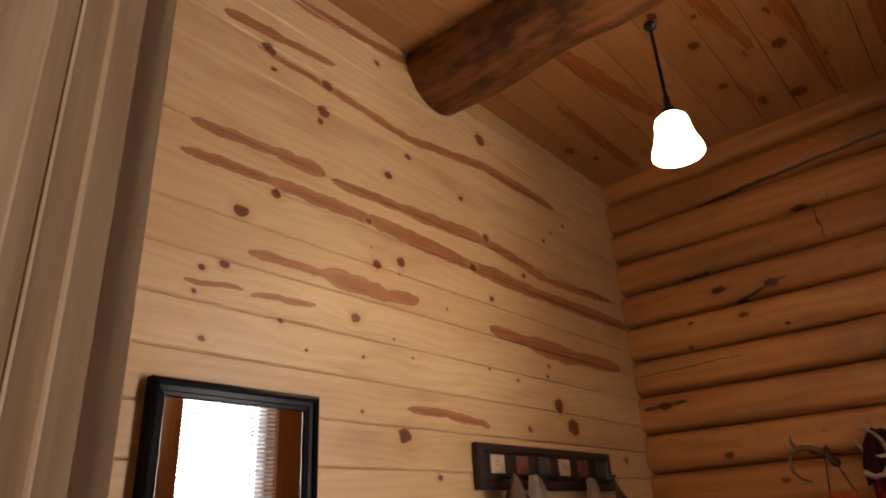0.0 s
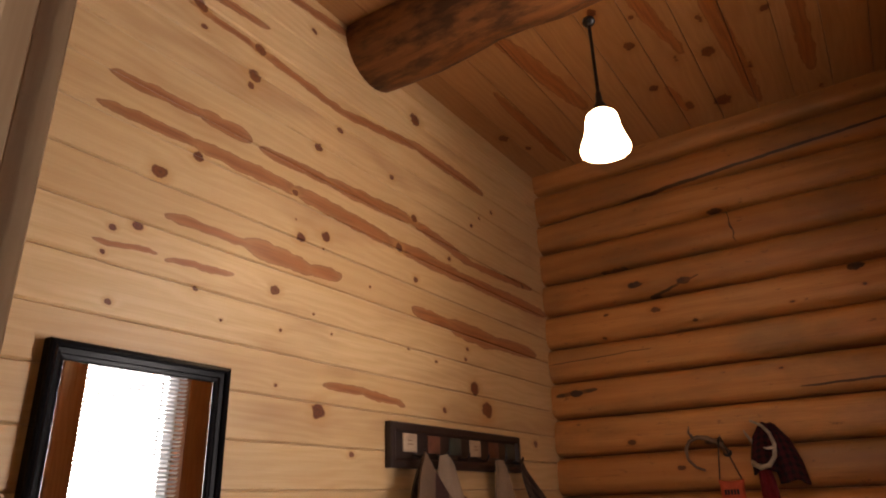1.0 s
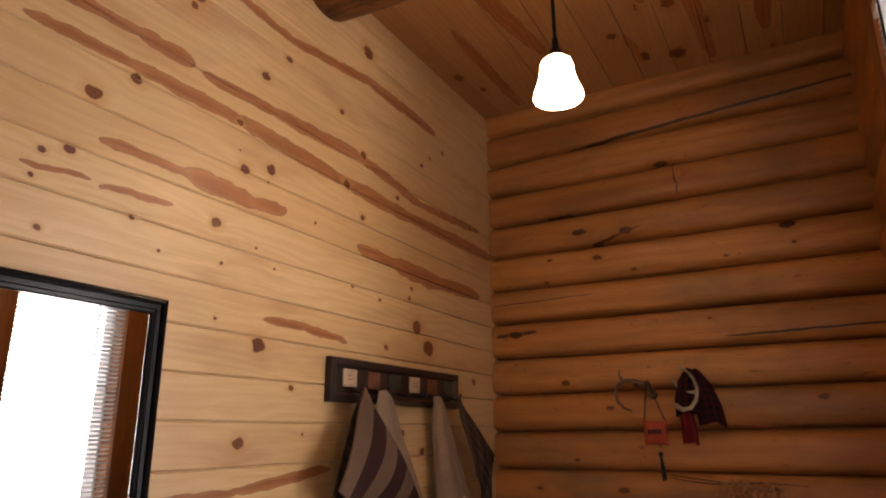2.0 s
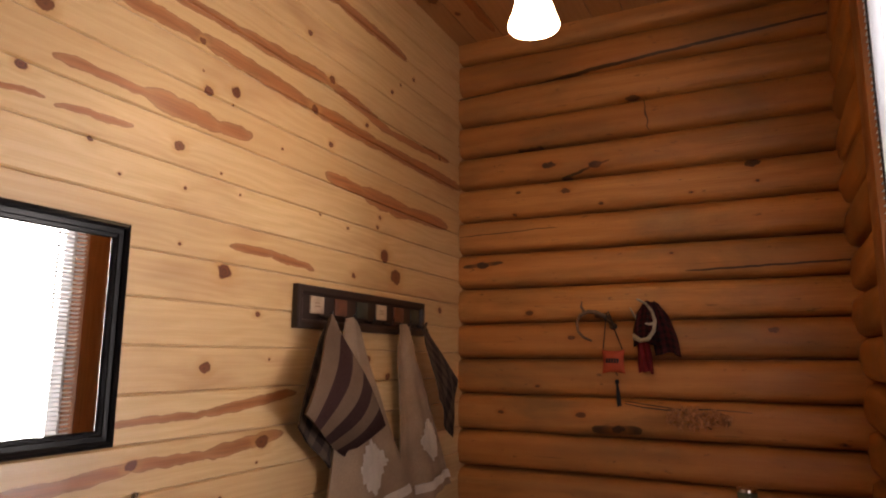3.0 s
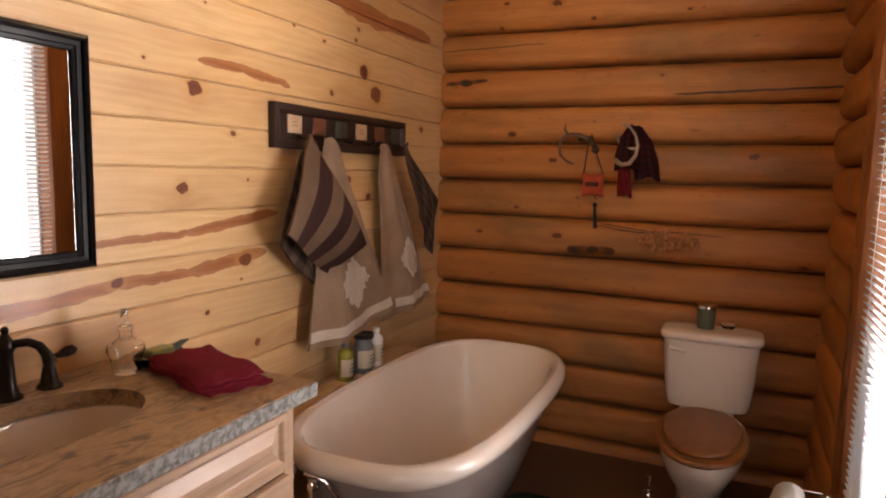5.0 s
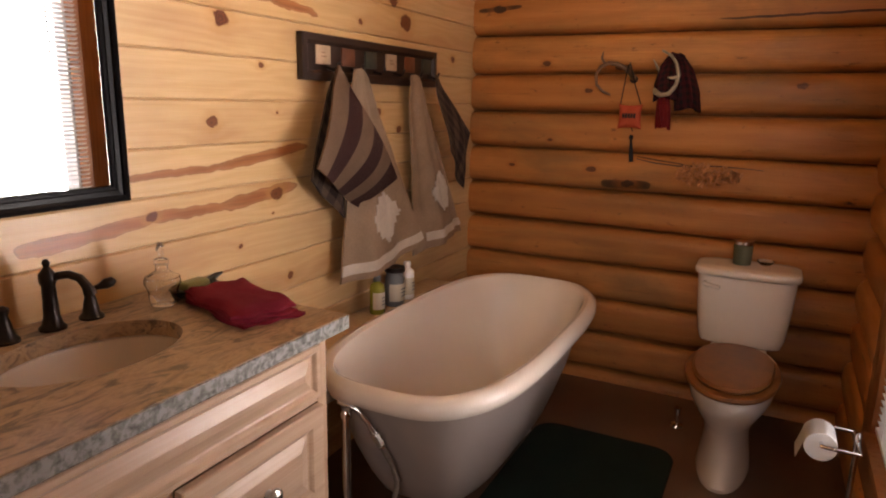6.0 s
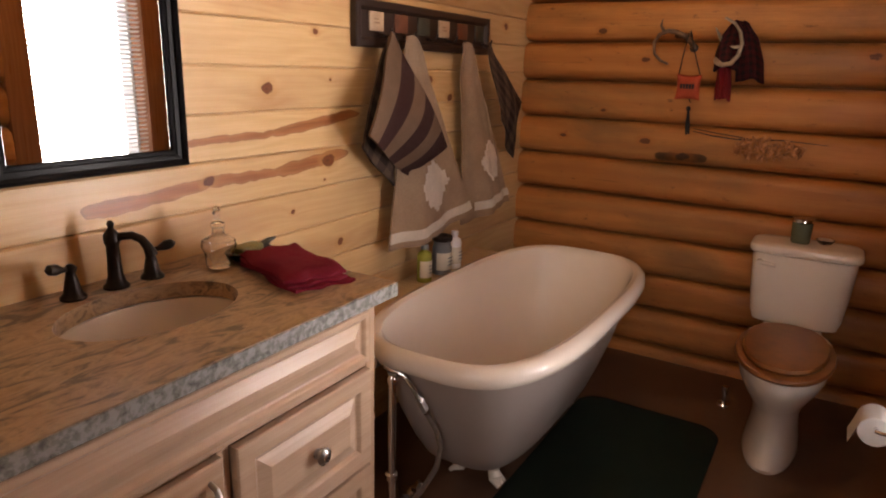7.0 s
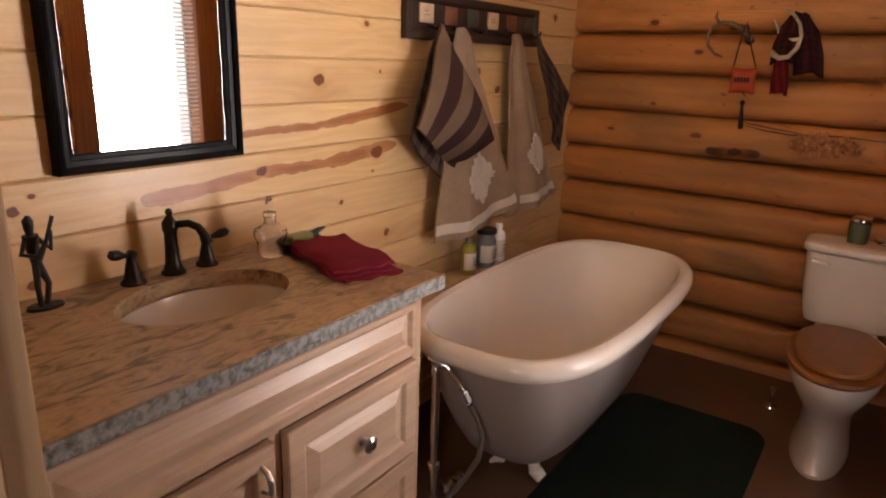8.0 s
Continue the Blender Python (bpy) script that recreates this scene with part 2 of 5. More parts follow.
    if line is not None:
        inside = s.math("ADD", line, s.math("MULTIPLY", s.math("SUBTRACT", low, 0.5), 1.2))
        tone = s.mix(s.ramp(inside, (0.0, 0.92), (0.6, 0.80), (0.94, 0.58), (1.06, 0.0)), tone, (0.028, 0.013, 0.007) if scale == 0.5 else s.mix(s.ramp(s.math("ADD", s.math("MULTIPLY", ring, 0.12), fine), (0.3, 0.0), (0.7, 1.0)), heart, (heart[0] * 1.5, heart[1] * 1.55, heart[2] * 1.5)))
        if scale != 0.5:
            tone = s.mix(s.ramp(inside, (0.62, 0.0), (0.84, 0.42), (0.98, 0.0)), tone, (heart[0] * 0.5, heart[1] * 0.45, heart[2] * 0.45))
    if near is not None:
        tone = s.mix(s.ramp(s.math("MULTIPLY", near, 0.25), (0.15, 0.55), (0.55, 0.0)), tone, (base[0][0] * 0.8, base[0][1] * 0.62, base[0][2] * 0.4))
        rings = s.math("SINE", s.math("MULTIPLY", near, 17.0))
        core = s.mix(s.ramp(s.math("MULTIPLY_ADD", rings, 0.25, 0.5), (0.2, 0.0), (0.8, 1.0)), dark, (dark[0] * 1.9, dark[1] * 1.8, dark[2] * 1.6))
        kind = s.noise(s.position(), 4.5, 0.0)
        red = s.ramp(s.math("MULTIPLY", near, 0.9), (0.0, (heart[0] * 0.45, heart[1] * 0.4, heart[2] * 0.4)), (0.35, (heart[0] * 0.72, heart[1] * 0.66, heart[2] * 0.62)), (0.68, (heart[0] * 0.6, heart[1] * 0.55, heart[2] * 0.5)), (0.86, dark))
        core = s.mix(s.ramp(kind, (0.40, 0.0), (0.47, 0.95)), core, red)
        tone = s.mix(s.ramp(near, (0.80, 0.97), (1.05, 0.0)), tone, core)
    s.bump(s.math("ADD", grain, s.math("MULTIPLY", low, 1.5)), *((0.45, 0.006) if scale == 0.5 else (0.14, 0.002)))
    rr = s.math("MULTIPLY_ADD", fine, 0.2, rough - 0.1)
    s.b.inputs["Specular IOR Level"].default_value = 0.3
    s.b.inputs["Coat Weight"].default_value = varnish
    s.b.inputs["Coat Roughness"].default_value = 0.24
    return s.out(tone, rr)


PINE_WALL = pine("knotty_pine_wall", "x", "z", KNOTS, STREAKS, varnish=0.18)
PINE_CEIL = pine("knotty_pine_ceiling", "x", "y", CEIL_KNOTS, CEIL_STREAKS, ((0.40, 0.195, 0.078), (0.50, 0.26, 0.11)), 0.45, True, 1.0)
LOG_EAST = pine("honey_log_east", "y", "z", LOG_KNOTS, LOG_CRACKS, ((0.425, 0.166, 0.047), (0.585, 0.264, 0.082)), 0.48, False, 0.55, (0.18, 0.065, 0.022), (0.03, 0.013, 0.007), 0.5)
LOG_SOUTH = pine("honey_log_south", "x", "z", (), (), ((0.425, 0.166, 0.047), (0.585, 0.264, 0.082)), 0.48, False, 0.55, (0.18, 0.065, 0.022), (0.03, 0.013, 0.007), 0.5)
BEAM = pine("dark_peeled_log", "y", "x", (), (), ((0.15, 0.052, 0.016), (0.29, 0.115, 0.038)), 0.6, False, 0.9, (0.06, 0.024, 0.012), (0.02, 0.01, 0.006), 0.6)
TRIM = pine("pale_pine_trim", "z", "x", (), (), ((0.47, 0.32, 0.19), (0.63, 0.47, 0.30)), 0.5, False, 0.45)
CASING = pine("red_stained_casing", "z", "x", (), (), ((0.25, 0.095, 0.035), (0.36, 0.15, 0.06)), 0.3, False, 0.3)


def plain(name, color, rough=0.5, metal=0.0, vary=0.12, scale=9.0, bump=0.0):
    s = Mat(name, rough, metal)
    f = s.noise(s.position(), scale, 4.0, 0.6)
    lo = tuple(c * (1 - vary) for c in color)
    hi = tuple(min(1.0, c * (1 + vary)) for c in color)
    if bump:
        s.bump(s.noise(s.position(), scale * 14, 3.0), bump, 0.002)
    return s.out(s.mix(s.ramp(f, (0.3, 0.0), (0.7, 1.0)), lo, hi), s.math("MULTIPLY_ADD", f, 0.12, rough - 0.06))


def floor_material():
    s = Mat("brown_stained_floor", 0.4)
    p = s.position()
    a = s.noise(p, 2.3, 5.0, 0.6, 0.6)
    b = s.noise(p, 26.0, 3.0)
    c = s.mix(s.ramp(a, (0.3, 0.0), (0.7, 1.0)), (0.088, 0.043, 0.025), (0.140, 0.072, 0.043))
    c = s.mix(s.ramp(b, (0.45, 0.0), (0.75, 0.3)), c, (0.092, 0.046, 0.027))
    s.bump(b, 0.08, 0.001)
    return s.out(c, s.math("MULTIPLY_ADD", a, 0.25, 0.3))


FLOOR = floor_material()
WHITE = plain("white_vinyl", (0.80, 0.81, 0.82), 0.4, 0, 0.03)
BLACK_FRAME = plain("black_lacquer", (0.006, 0.006, 0.007), 0.24, 0, 0.2)
BLACK_FRAME.node_tree.nodes["Principled BSDF"].inputs["Specular IOR Level"].default_value = 0.1
SILVER = Mat("mirror_silver", 0.01, 1.0, (0.86, 0.88, 0.88)).m


# ---- mesh helpers ----
def box(bm, x0, x1, y0, y1, z0, z1, bevel=0.0, seg=2):
    made = bmesh.ops.create_cube(bm, size=1.0)["verts"]
    for v in made:
        v.co = Vector((x0 + (v.co.x + 0.5) * (x1 - x0), y0 + (v.co.y + 0.5) * (y1 - y0), z0 + (v.co.z + 0.5) * (z1 - z0)))
    if bevel:
        edges = list({e for v in made for e in v.link_edges})
        bmesh.ops.bevel(bm, geom=edges, offset=bevel, segments=seg, profile=0.5, affect="EDGES")
    return bm


def boxed(x0, x1, y0, y1, z0, z1, bevel=0.0, seg=2):
    return box(bmesh.new(), x0, x1, y0, y1, z0, z1, bevel, seg)


def mesh_of(name, bm, material, smooth=True):
    me = bpy.data.meshes.new(name)
    bm.normal_update()
    bm.to_mesh(me)
    bm.free()
    me.materials.append(material)
    if smooth:
        me.shade_smooth()
        me.set_sharp_from_angle(angle=radians(38))
    return me


def thing(name, bm=None, material=None, label="", category="", group="", kind="", at=None):
    ob = new(name, mesh_of(name, bm, material) if bm else None)
    if at is not None:
        ob.matrix_basis = at
    return tagged(ob, label, category, group, kind)


def part(name, bm, material, parent, label="", smooth=True):
    ob = new(name, mesh_of(name, bm, material, smooth))
    ob.parent = parent
    return tagged(ob, label)


def tube(bm, pts, radii, sides=10, cap=True):
    """A round tube through points, with a radius at each."""
    pts = [Vector(p) for p in pts]
    if isinstance(radii, (int, float)):
        radii = [radii] * len(pts)
    rings, side = [], None
    for i, p in enumerate(pts):
        d = (pts[min(i + 1, len(pts) - 1)] - pts[max(i - 1, 0)]).normalized()
        if side is None:
            side = d.orthogonal().normalized()
        side = (side - d * side.dot(d)).normalized()
        up = d.cross(side)
        rings.append([bm.verts.new(p + radii[i] * (math.cos(k * math.tau / sides) * side + math.sin(k * math.tau / sides) * up)) for k in range(sides)])
    for a, b in zip(rings, rings[1:]):
        for k in range(sides):
            bm.faces.new((a[k], a[(k + 1) % sides], b[(k + 1) % sides], b[k]))
    if cap:
        bm.faces.new(rings[0][::-1])
        bm.faces.new(rings[-1])
    return bm


def tubed(pts, radii, sides=10):
    return tube(bmesh.new(), pts, radii, sides)


def lathe(bm, profile, cx=0.0, cy=0.0, sides=24, sx=1.0, sy=1.0):
    """A turned form from (radius, height) pairs."""
    rings = [[bm.verts.new((cx + sx * r * math.cos(k * math.tau / sides), cy + sy * r * math.sin(k * math.tau / sides), z)) for k in range(sides)] for r, z in profile]
    for a, b in zip(rings, rings[1:]):
        for k in range(sides):
            bm.faces.new((a[k], a[(k + 1) % sides], b[(k + 1) % sides], b[k]))
    if profile[0][0] > 1e-4:
        bm.faces.new(rings[0][::-1])
    if profile[-1][0] > 1e-4:
        bm.faces.new(rings[-1])
    bmesh.ops.remove_doubles(bm, verts=bm.verts, dist=1e-5)
    return bm


def lathed(profile, cx=0.0, cy=0.0, sides=24, sx=1.0, sy=1.0):
    return lathe(bmesh.new(), profile, cx, cy, sides, sx, sy)


def smoothstep(a, b, x):
    x = min(1.0, max(0.0, (x - a) / (b - a)))
    return x * x * (3 - 2 * x)


# ---- structure ----
CEIL = 3.06
WEST_IN, WEST_OUT = -2.96, -3.055       # door wall, bathroom face and hall face
JAMB_N, JAMB_S = -0.925, -1.66          # faces of the door opening
DOOR_H = 2.62

thing("floor", boxed(-3.06, 0.2, -2.13, 0.12, -0.15, 0.0), FLOOR, "smooth brown stained floor with a soft sheen", "floor", kind="structure")
thing("floor_hall", boxed(-5.4, -3.06, -2.6, 1.32, -0.15, 0.0), FLOOR, "smooth brown stained floor of the hall", "floor", kind="structure")

# ceiling boards in one mesh
bm = bmesh.new()
y = -2.35
while y < 0.06:
    box(bm, -3.1, 0.12, y, y + 0.1585, CEIL, CEIL + 0.02, 0.0018, 1)
    y += 0.16
box(bm, -3.1, 0.12, -2.35, 0.06, CEIL + 0.012, CEIL + 0.06)
thing("ceiling", bm, PINE_CEIL, "knotty pine board ceiling", "ceiling", kind="structure")

wall_n = thing("wall_north", boxed(-3.1, 0.16, 0.014, 0.12, 0, CEIL + 0.05), PINE_WALL, "varnished knotty pine plank wall with V-joints", "wall", kind="structure")


def log_mesh(length, pitch, seed, depth=0.052, back=0.13, axis="y", steps=44):
    """A D-shaped hewn log along one axis, from 0 to length, its crest at 0 on the room side."""
    rng = random.Random(seed)
    bm = bmesh.new()
    ph = [rng.uniform(0, 6.28) for _ in range(6)]
    rings = []
    half = pitch / 2
    for i in range(steps + 1):
        s = length * i / steps
        w1 = 0.006 * math.sin(s * 1.7 + ph[0]) + 0.003 * math.sin(s * 5.3 + ph[1])
        w2 = 0.006 * math.sin(s * 1.3 + ph[2]) + 0.003 * math.sin(s * 6.1 + ph[3])
        ring = []
        for k in range(17):
            u = math.sin(math.pi / 2 * (-1 + k / 8))
            d = depth * (0.35 * abs(u) ** 3 + 0.65 * abs(u) ** 9) + 0.005 * math.sin(s * 2.9 + ph[4] + u) + w1 * 0.5 + 0.004 * noise.noise(Vector((s * 5.0, u * 2.0, seed * 1.7)))
            zz = u * (half - 0.0035) + (w1 if u > 0 else w2) * abs(u) * 0.55
            ring.append((d, zz))
        ring += [(back, half), (back, -half)]
        if axis == "y":
            rings.append([bm.verts.new((d, s, zz)) for d, zz in ring])
        else:
            rings.append([bm.verts.new((s, -d, zz)) for d, zz in ring])
    n = len(rings[0])
    for a, b in zip(rings, rings[1:]):
        for k in range(n):
            bm.faces.new((a[k], a[(k + 1) % n], b[(k + 1) % n], b[k]))
    bm.faces.new(rings[0][::-1])
    bm.faces.new(rings[-1])
    bmesh.ops.recalc_face_normals(bm, faces=bm.faces)
    return bm


PITCH = 0.181
wall_e = thing("wall_east", boxed(0.10, 0.2, -2.13, 0.12, 0, CEIL + 0.05), LOG_EAST, "round honey-coloured peeled log wall", "wall", kind="structure")
z = 0.057 - PITCH / 2
n = 0
while z < CEIL:
    ob = part("log", log_mesh(2.2, PITCH, n), LOG_EAST, wall_e)
    ob.location = (0.0, -2.1, z)
    z += PITCH
    n += 1

wall_s = thing("wall_south", None, None, "round honey-coloured log wall with a tall window", "wall", kind="structure")
part("backing", boxed(WX1, 0.2, SOUTH - 0.3, SOUTH - 0.10, 0, CEIL + 0.05), LOG_SOUTH, wall_s)
part("backing", boxed(-3.118, WX0, SOUTH - 0.3, SOUTH - 0.10, 0, CEIL + 0.05), LOG_SOUTH, wall_s)
part("backing", boxed(WX0, WX1, SOUTH - 0.3, SOUTH - 0.10, WZ1, CEIL + 0.05), LOG_SOUTH, wall_s)
part("backing", boxed(WX0, WX1, SOUTH - 0.3, SOUTH - 0.10, 0, WZ0), LOG_SOUTH, wall_s)
z = 0.057
n = 50
while z < CEIL:
    runs = [(-3.118, WX0 - 0.1), (WX1 + 0.1, 0.15)] if WZ0 - 0.15 < z < WZ1 + 0.15 else [(-3.118, 0.15)]
    for x0, x1 in runs:
        ob = part("log", log_mesh(x1 - x0, PITCH, n, axis="x"), LOG_SOUTH, wall_s)
        ob.location = (x0, SOUTH + 0.05, z)
    z += PITCH
    n += 1

# door wall between bathroom and hall
wall_w = thing("wall_west", boxed(WEST_OUT + 0.02, WEST_IN - 0.02, JAMB_N + 0.02, 0.014, 0, CEIL + 0.05), TRIM, "pine door wall between hall and bathroom", "wall", kind="structure")
part("lintel_panel", boxed(WEST_OUT + 0.02, WEST_IN - 0.02, JAMB_S, JAMB_N + 0.02, DOOR_H + 0.02, CEIL + 0.05), TRIM, wall_w)
part("end_panel", boxed(WEST_OUT + 0.02, WEST_IN - 0.02, SOUTH - 0.1, JAMB_S, 0, CEIL + 0.05), TRIM, wall_w)

# hall around the camera
HALL = pine("hall_pine", "x", "z", (), (), ((0.34, 0.20, 0.10), (0.44, 0.28, 0.15)), 0.5, False, 0.6)
hall_n = thing("wall_hall_north", boxed(-5.4, -3.1, 1.22, 1.32, 0, 3.6), HALL, "knotty pine plank wall of the hall", "wall", kind="structure")
thing("wall_hall_west", boxed(-5.4, -5.3, -2.6, 1.4, 0, 3.6), HALL, "pine wall of the hall", "wall", kind="structure")
hall_s = thing("wall_hall_south", boxed(-5.4, -3.118, -2.6, -2.5, 0, 3.6), HALL, "pine wall of the hall", "wall", kind="structure")
# unseen filler added to keep outside light from leaking in at this corner
part("return_panel", boxed(-3.158, -3.118, -2.5, SOUTH - 0.12, 0, 3.6), HALL, hall_s)
thing("wall_hall_east", boxed(-3.1, -3.0, 0.12, 1.32, 0, 3.6), HALL, "pine wall of the hall", "wall", kind="structure")
thing("ceiling_hall", boxed(-5.4, -3.1, -2.6, 1.32, 3.5, 3.6), PINE_CEIL, "pine board ceiling of the hall", "ceiling", kind="structure")

# round beam that carries the ceiling
bm = bmesh.new()
pts = [(-1.45 + 0.008 * math.sin(i * 0.9), 0.012 - 1.85 * i / 14, 3.03 + 0.006 * math.sin(i * 1.7)) for i in range(15)]
tube(bm, pts, [0.165 + 0.007 * math.sin(i * 1.3) for i in range(15)], 28)
thing("ceiling_beam", bm, BEAM, "dark brown round peeled log beam under the ceiling", "beam")

# ---- more materials ----
PORCELAIN = plain("white_porcelain", (0.70, 0.62, 0.545), 0.12, 0, 0.03, 3.0)
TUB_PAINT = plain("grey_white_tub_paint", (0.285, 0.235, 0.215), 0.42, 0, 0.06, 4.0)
CHROME = plain("chrome", (0.75, 0.75, 0.76), 0.12, 1.0, 0.05)
NICKEL = plain("brushed_nickel", (0.50, 0.48, 0.46), 0.28, 1.0, 0.08)
BRONZE = plain("oil_rubbed_bronze", (0.022, 0.017, 0.015), 0.34, 0.7, 0.35, 30.0)
IRON = plain("cast_dark_iron", (0.018, 0.013, 0.013), 0.45, 0.5, 0.4, 60.0, 0.3)
RACK_WOOD = plain("dark_walnut_stain", (0.022, 0.011, 0.008), 0.45, 0, 0.35, 20.0)
ROSE_HOSE = plain("braided_grey_hose", (0.16, 0.13, 0.11), 0.45, 0.4, 0.2, 60.0)


def clear(name, color=(1, 1, 1), rough=0.02, ior=1.45):
    s = Mat(name, rough, 0.0, color)
    s.b.inputs["Transmission Weight"].default_value = 1.0
    s.b.inputs["IOR"].default_value = ior
    return s.m


GLASS = clear("clear_glass")
GREEN_GLASS = plain("olive_green_liquid", (0.27, 0.29, 0.045), 0.12, 0, 0.15)


def granite():
    s = Mat("polished_granite", 0.14)
    p = s.position()
    q = s.vmath("MULTIPLY", p, (5.0, 14.0, 14.0))
    vein = s.noise(q, 1.7, 6.0, 0.62, 1.4)
    speck = s.noise(p, 62.0, 4.0, 0.65)
    fleck, _ = s.voronoi(p, 95.0)
    c = s.ramp(vein, (0.32, (0.25, 0.150, 0.080)), (0.45, (0.42, 0.280, 0.165)), (0.53, (0.30, 0.20, 0.125)), (0.62, (0.10, 0.068, 0.046)))
    c = s.mix(s.ramp(speck, (0.54, 0.0), (0.70, 0.55)), c, (0.15, 0.105, 0.075))
    c = s.mix(s.ramp(speck, (0.26, 0.30), (0.38, 0.0)), c, (0.62, 0.56, 0.48))
    c = s.mix(s.ramp(fleck, (0.0, 0.5), (0.22, 0.0)), c, (0.30, 0.22, 0.15))
    return s.out(c, s.math("MULTIPLY_ADD", speck, 0.16, 0.26))


# grey of the reflected window is put into the edge's colour; specks are stone
def granite_edge():
    s = Mat("granite_edge_window_sheen", 0.25)
    p = s.position()
    a = s.noise(p, 60.0, 5.0, 0.6, 0.3)
    c = s.ramp(a, (0.34, (0.10, 0.10, 0.095)), (0.46, (0.22, 0.22, 0.205)), (0.62, (0.30, 0.30, 0.28)))
    s.bump(a, 0.3, 0.002)
    return s.out(c, s.math("MULTIPLY_ADD", a, 0.3, 0.12))


GRANITE, GRANITE_EDGE = granite(), granite_edge()
MAPLE = pine("whitewashed_maple", "x", "z", (), (), ((0.53, 0.355, 0.24), (0.65, 0.475, 0.345)), 0.33, False, 0.0, (0.50, 0.33, 0.22), (0.2, 0.1, 0.06), 0.7)
MAPLE_UP = pine("whitewashed_maple_upright", "z", "x", (), (), ((0.53, 0.355, 0.24), (0.65, 0.475, 0.345)), 0.33, False, 0.0, (0.50, 0.33, 0.22), (0.2, 0.1, 0.06), 0.7)
OAK = plain("varnished_oak", (0.195, 0.072, 0.022), 0.36, 0, 0.22, 14.0)
OAK.node_tree.nodes["Principled BSDF"].inputs["Specular IOR Level"].default_value = 0.25


def cloth_material(name, color, other=None, count=4.0, low=0.45, checks=False, fuzz=0.5):
    s = Mat(name, 0.95)
    uv = s.node("ShaderNodeTexCoord").outputs["UV"]
    u, v, _ = s.sep(uv)
    weave = s.noise(s.position(), 260.0, 2.0, 0.6)
    worn = s.noise(s.position(), 9.0, 3.0)
    c = s.mix(s.ramp(worn, (0.3, 0.0), (0.7, 1.0)), tuple(k * 0.82 for k in color), tuple(min(1, k * 1.12) for k in color))
    if other:
        wave = s.math("FRACT", s.math("MULTIPLY", u, count))
        band = s.ramp(wave, (low, 0.0), (low + 0.03, 1.0))
        if checks:
            wave2 = s.math("FRACT", s.math("MULTIPLY", v, count * 2.2))
            band = s.math("MULTIPLY_ADD", band, 0.55, s.math("MULTIPLY", s.ramp(wave2, (0.5, 0.0), (0.54, 1.0)), 0.45))
        c = s.mix(band, c, other)
    c = s.mix(s.ramp(weave, (0.35, 0.0), (0.65, 0.35)), c, tuple(k * 0.45 for k in color))
    s.bump(weave, fuzz, 0.004)
    s.b.inputs["Specular IOR Level"].default_value = 0.2
    return s.out(c)


TOWEL_STRIPE = cloth_material("striped_brown_terry", (0.15, 0.092, 0.060), (0.030, 0.009, 0.010), 3.0, 0.48)
TOWEL_TAN = cloth_material("tan_terry", (0.34, 0.235, 0.16))
TOWEL_WHITE = cloth_material("cream_lace", (0.66, 0.58, 0.50), fuzz=0.9)
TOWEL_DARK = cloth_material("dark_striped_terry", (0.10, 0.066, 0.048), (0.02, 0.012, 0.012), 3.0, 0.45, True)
BURGUNDY = cloth_material("burgundy_terry", (0.20, 0.012, 0.028), fuzz=0.9)
PLAID = cloth_material("dark_red_black_plaid", (0.055, 0.007, 0.009), (0.008, 0.007, 0.009), 4.0, 0.5, True)
RED_KNIT = cloth_material("dark_red_knit", (0.17, 0.012, 0.014))
ORANGE_FELT = cloth_material("red_orange_felt", (0.45, 0.075, 0.035))
RUG = cloth_material("dark_green_rug_pile", (0.008, 0.017, 0.011), fuzz=1.0)
PAPER = plain("white_paper", (0.78, 0.76, 0.73), 0.9, 0, 0.03, 30.0)
ANTLER = plain("brown_antler", (0.115, 0.06, 0.03), 0.5, 0, 0.5, 25.0)
ANTLER_PALE = plain("pale_antler", (0.30, 0.25, 0.18), 0.5, 0, 0.4, 25.0)
BLACK_THREAD = plain("black_thread", (0.010, 0.009, 0.010), 0.9, 0, 0.3, 80.0)
DRIED = plain("dried_tan_leaf", (0.42, 0.18, 0.07), 0.8, 0, 0.4, 60.0)
GREEN_STONE = plain("dark_green_stone", (0.020, 0.024, 0.018), 0.35, 0, 0.4, 25.0)
SOAP = plain("olive_soap", (0.20, 0.20, 0.07), 0.4, 0, 0.15)
LABEL = plain("cream_label", (0.62, 0.58, 0.48), 0.6, 0, 0.06)
SLATE = plain("slate_blue_tin", (0.14, 0.16, 0.18), 0.4, 0, 0.15)
TILE_BEIGE = plain("beige_tile", (0.46, 0.33, 0.22), 0.5, 0, 0.15, 30.0)
MOTIF = plain("faded_brown_print", (0.26, 0.15, 0.09), 0.6)
TILE_RUST = plain("rust_tile", (0.13, 0.045, 0.022), 0.5, 0, 0.25, 30.0)
TILE_GREEN = plain("dark_green_tile", (0.035, 0.04, 0.03), 0.5, 0, 0.25, 30.0)
CANDLE = plain("grey_green_candle_glass", (0.10, 0.115, 0.075), 0.18, 0, 0.12)




def slat_material():
    s = Mat("backlit_white_slat", 0.5, 0, (0.78, 0.79, 0.80))
    thin = s.node("ShaderNodeBsdfTranslucent")
    thin.inputs["Color"].default_value = (0.80, 0.83, 0.86, 1)
    both = s.node("ShaderNodeMixShader")
    both.inputs[0].default_value = 0.5
    s.t.links.new(s.b.outputs[0], both.inputs[1])
    s.t.links.new(thin.outputs[0], both.inputs[2])
    s.t.links.new(both.outputs[0], s.t.nodes["Material Output"].inputs["Surface"])
    return s.m


SLAT = slat_material()


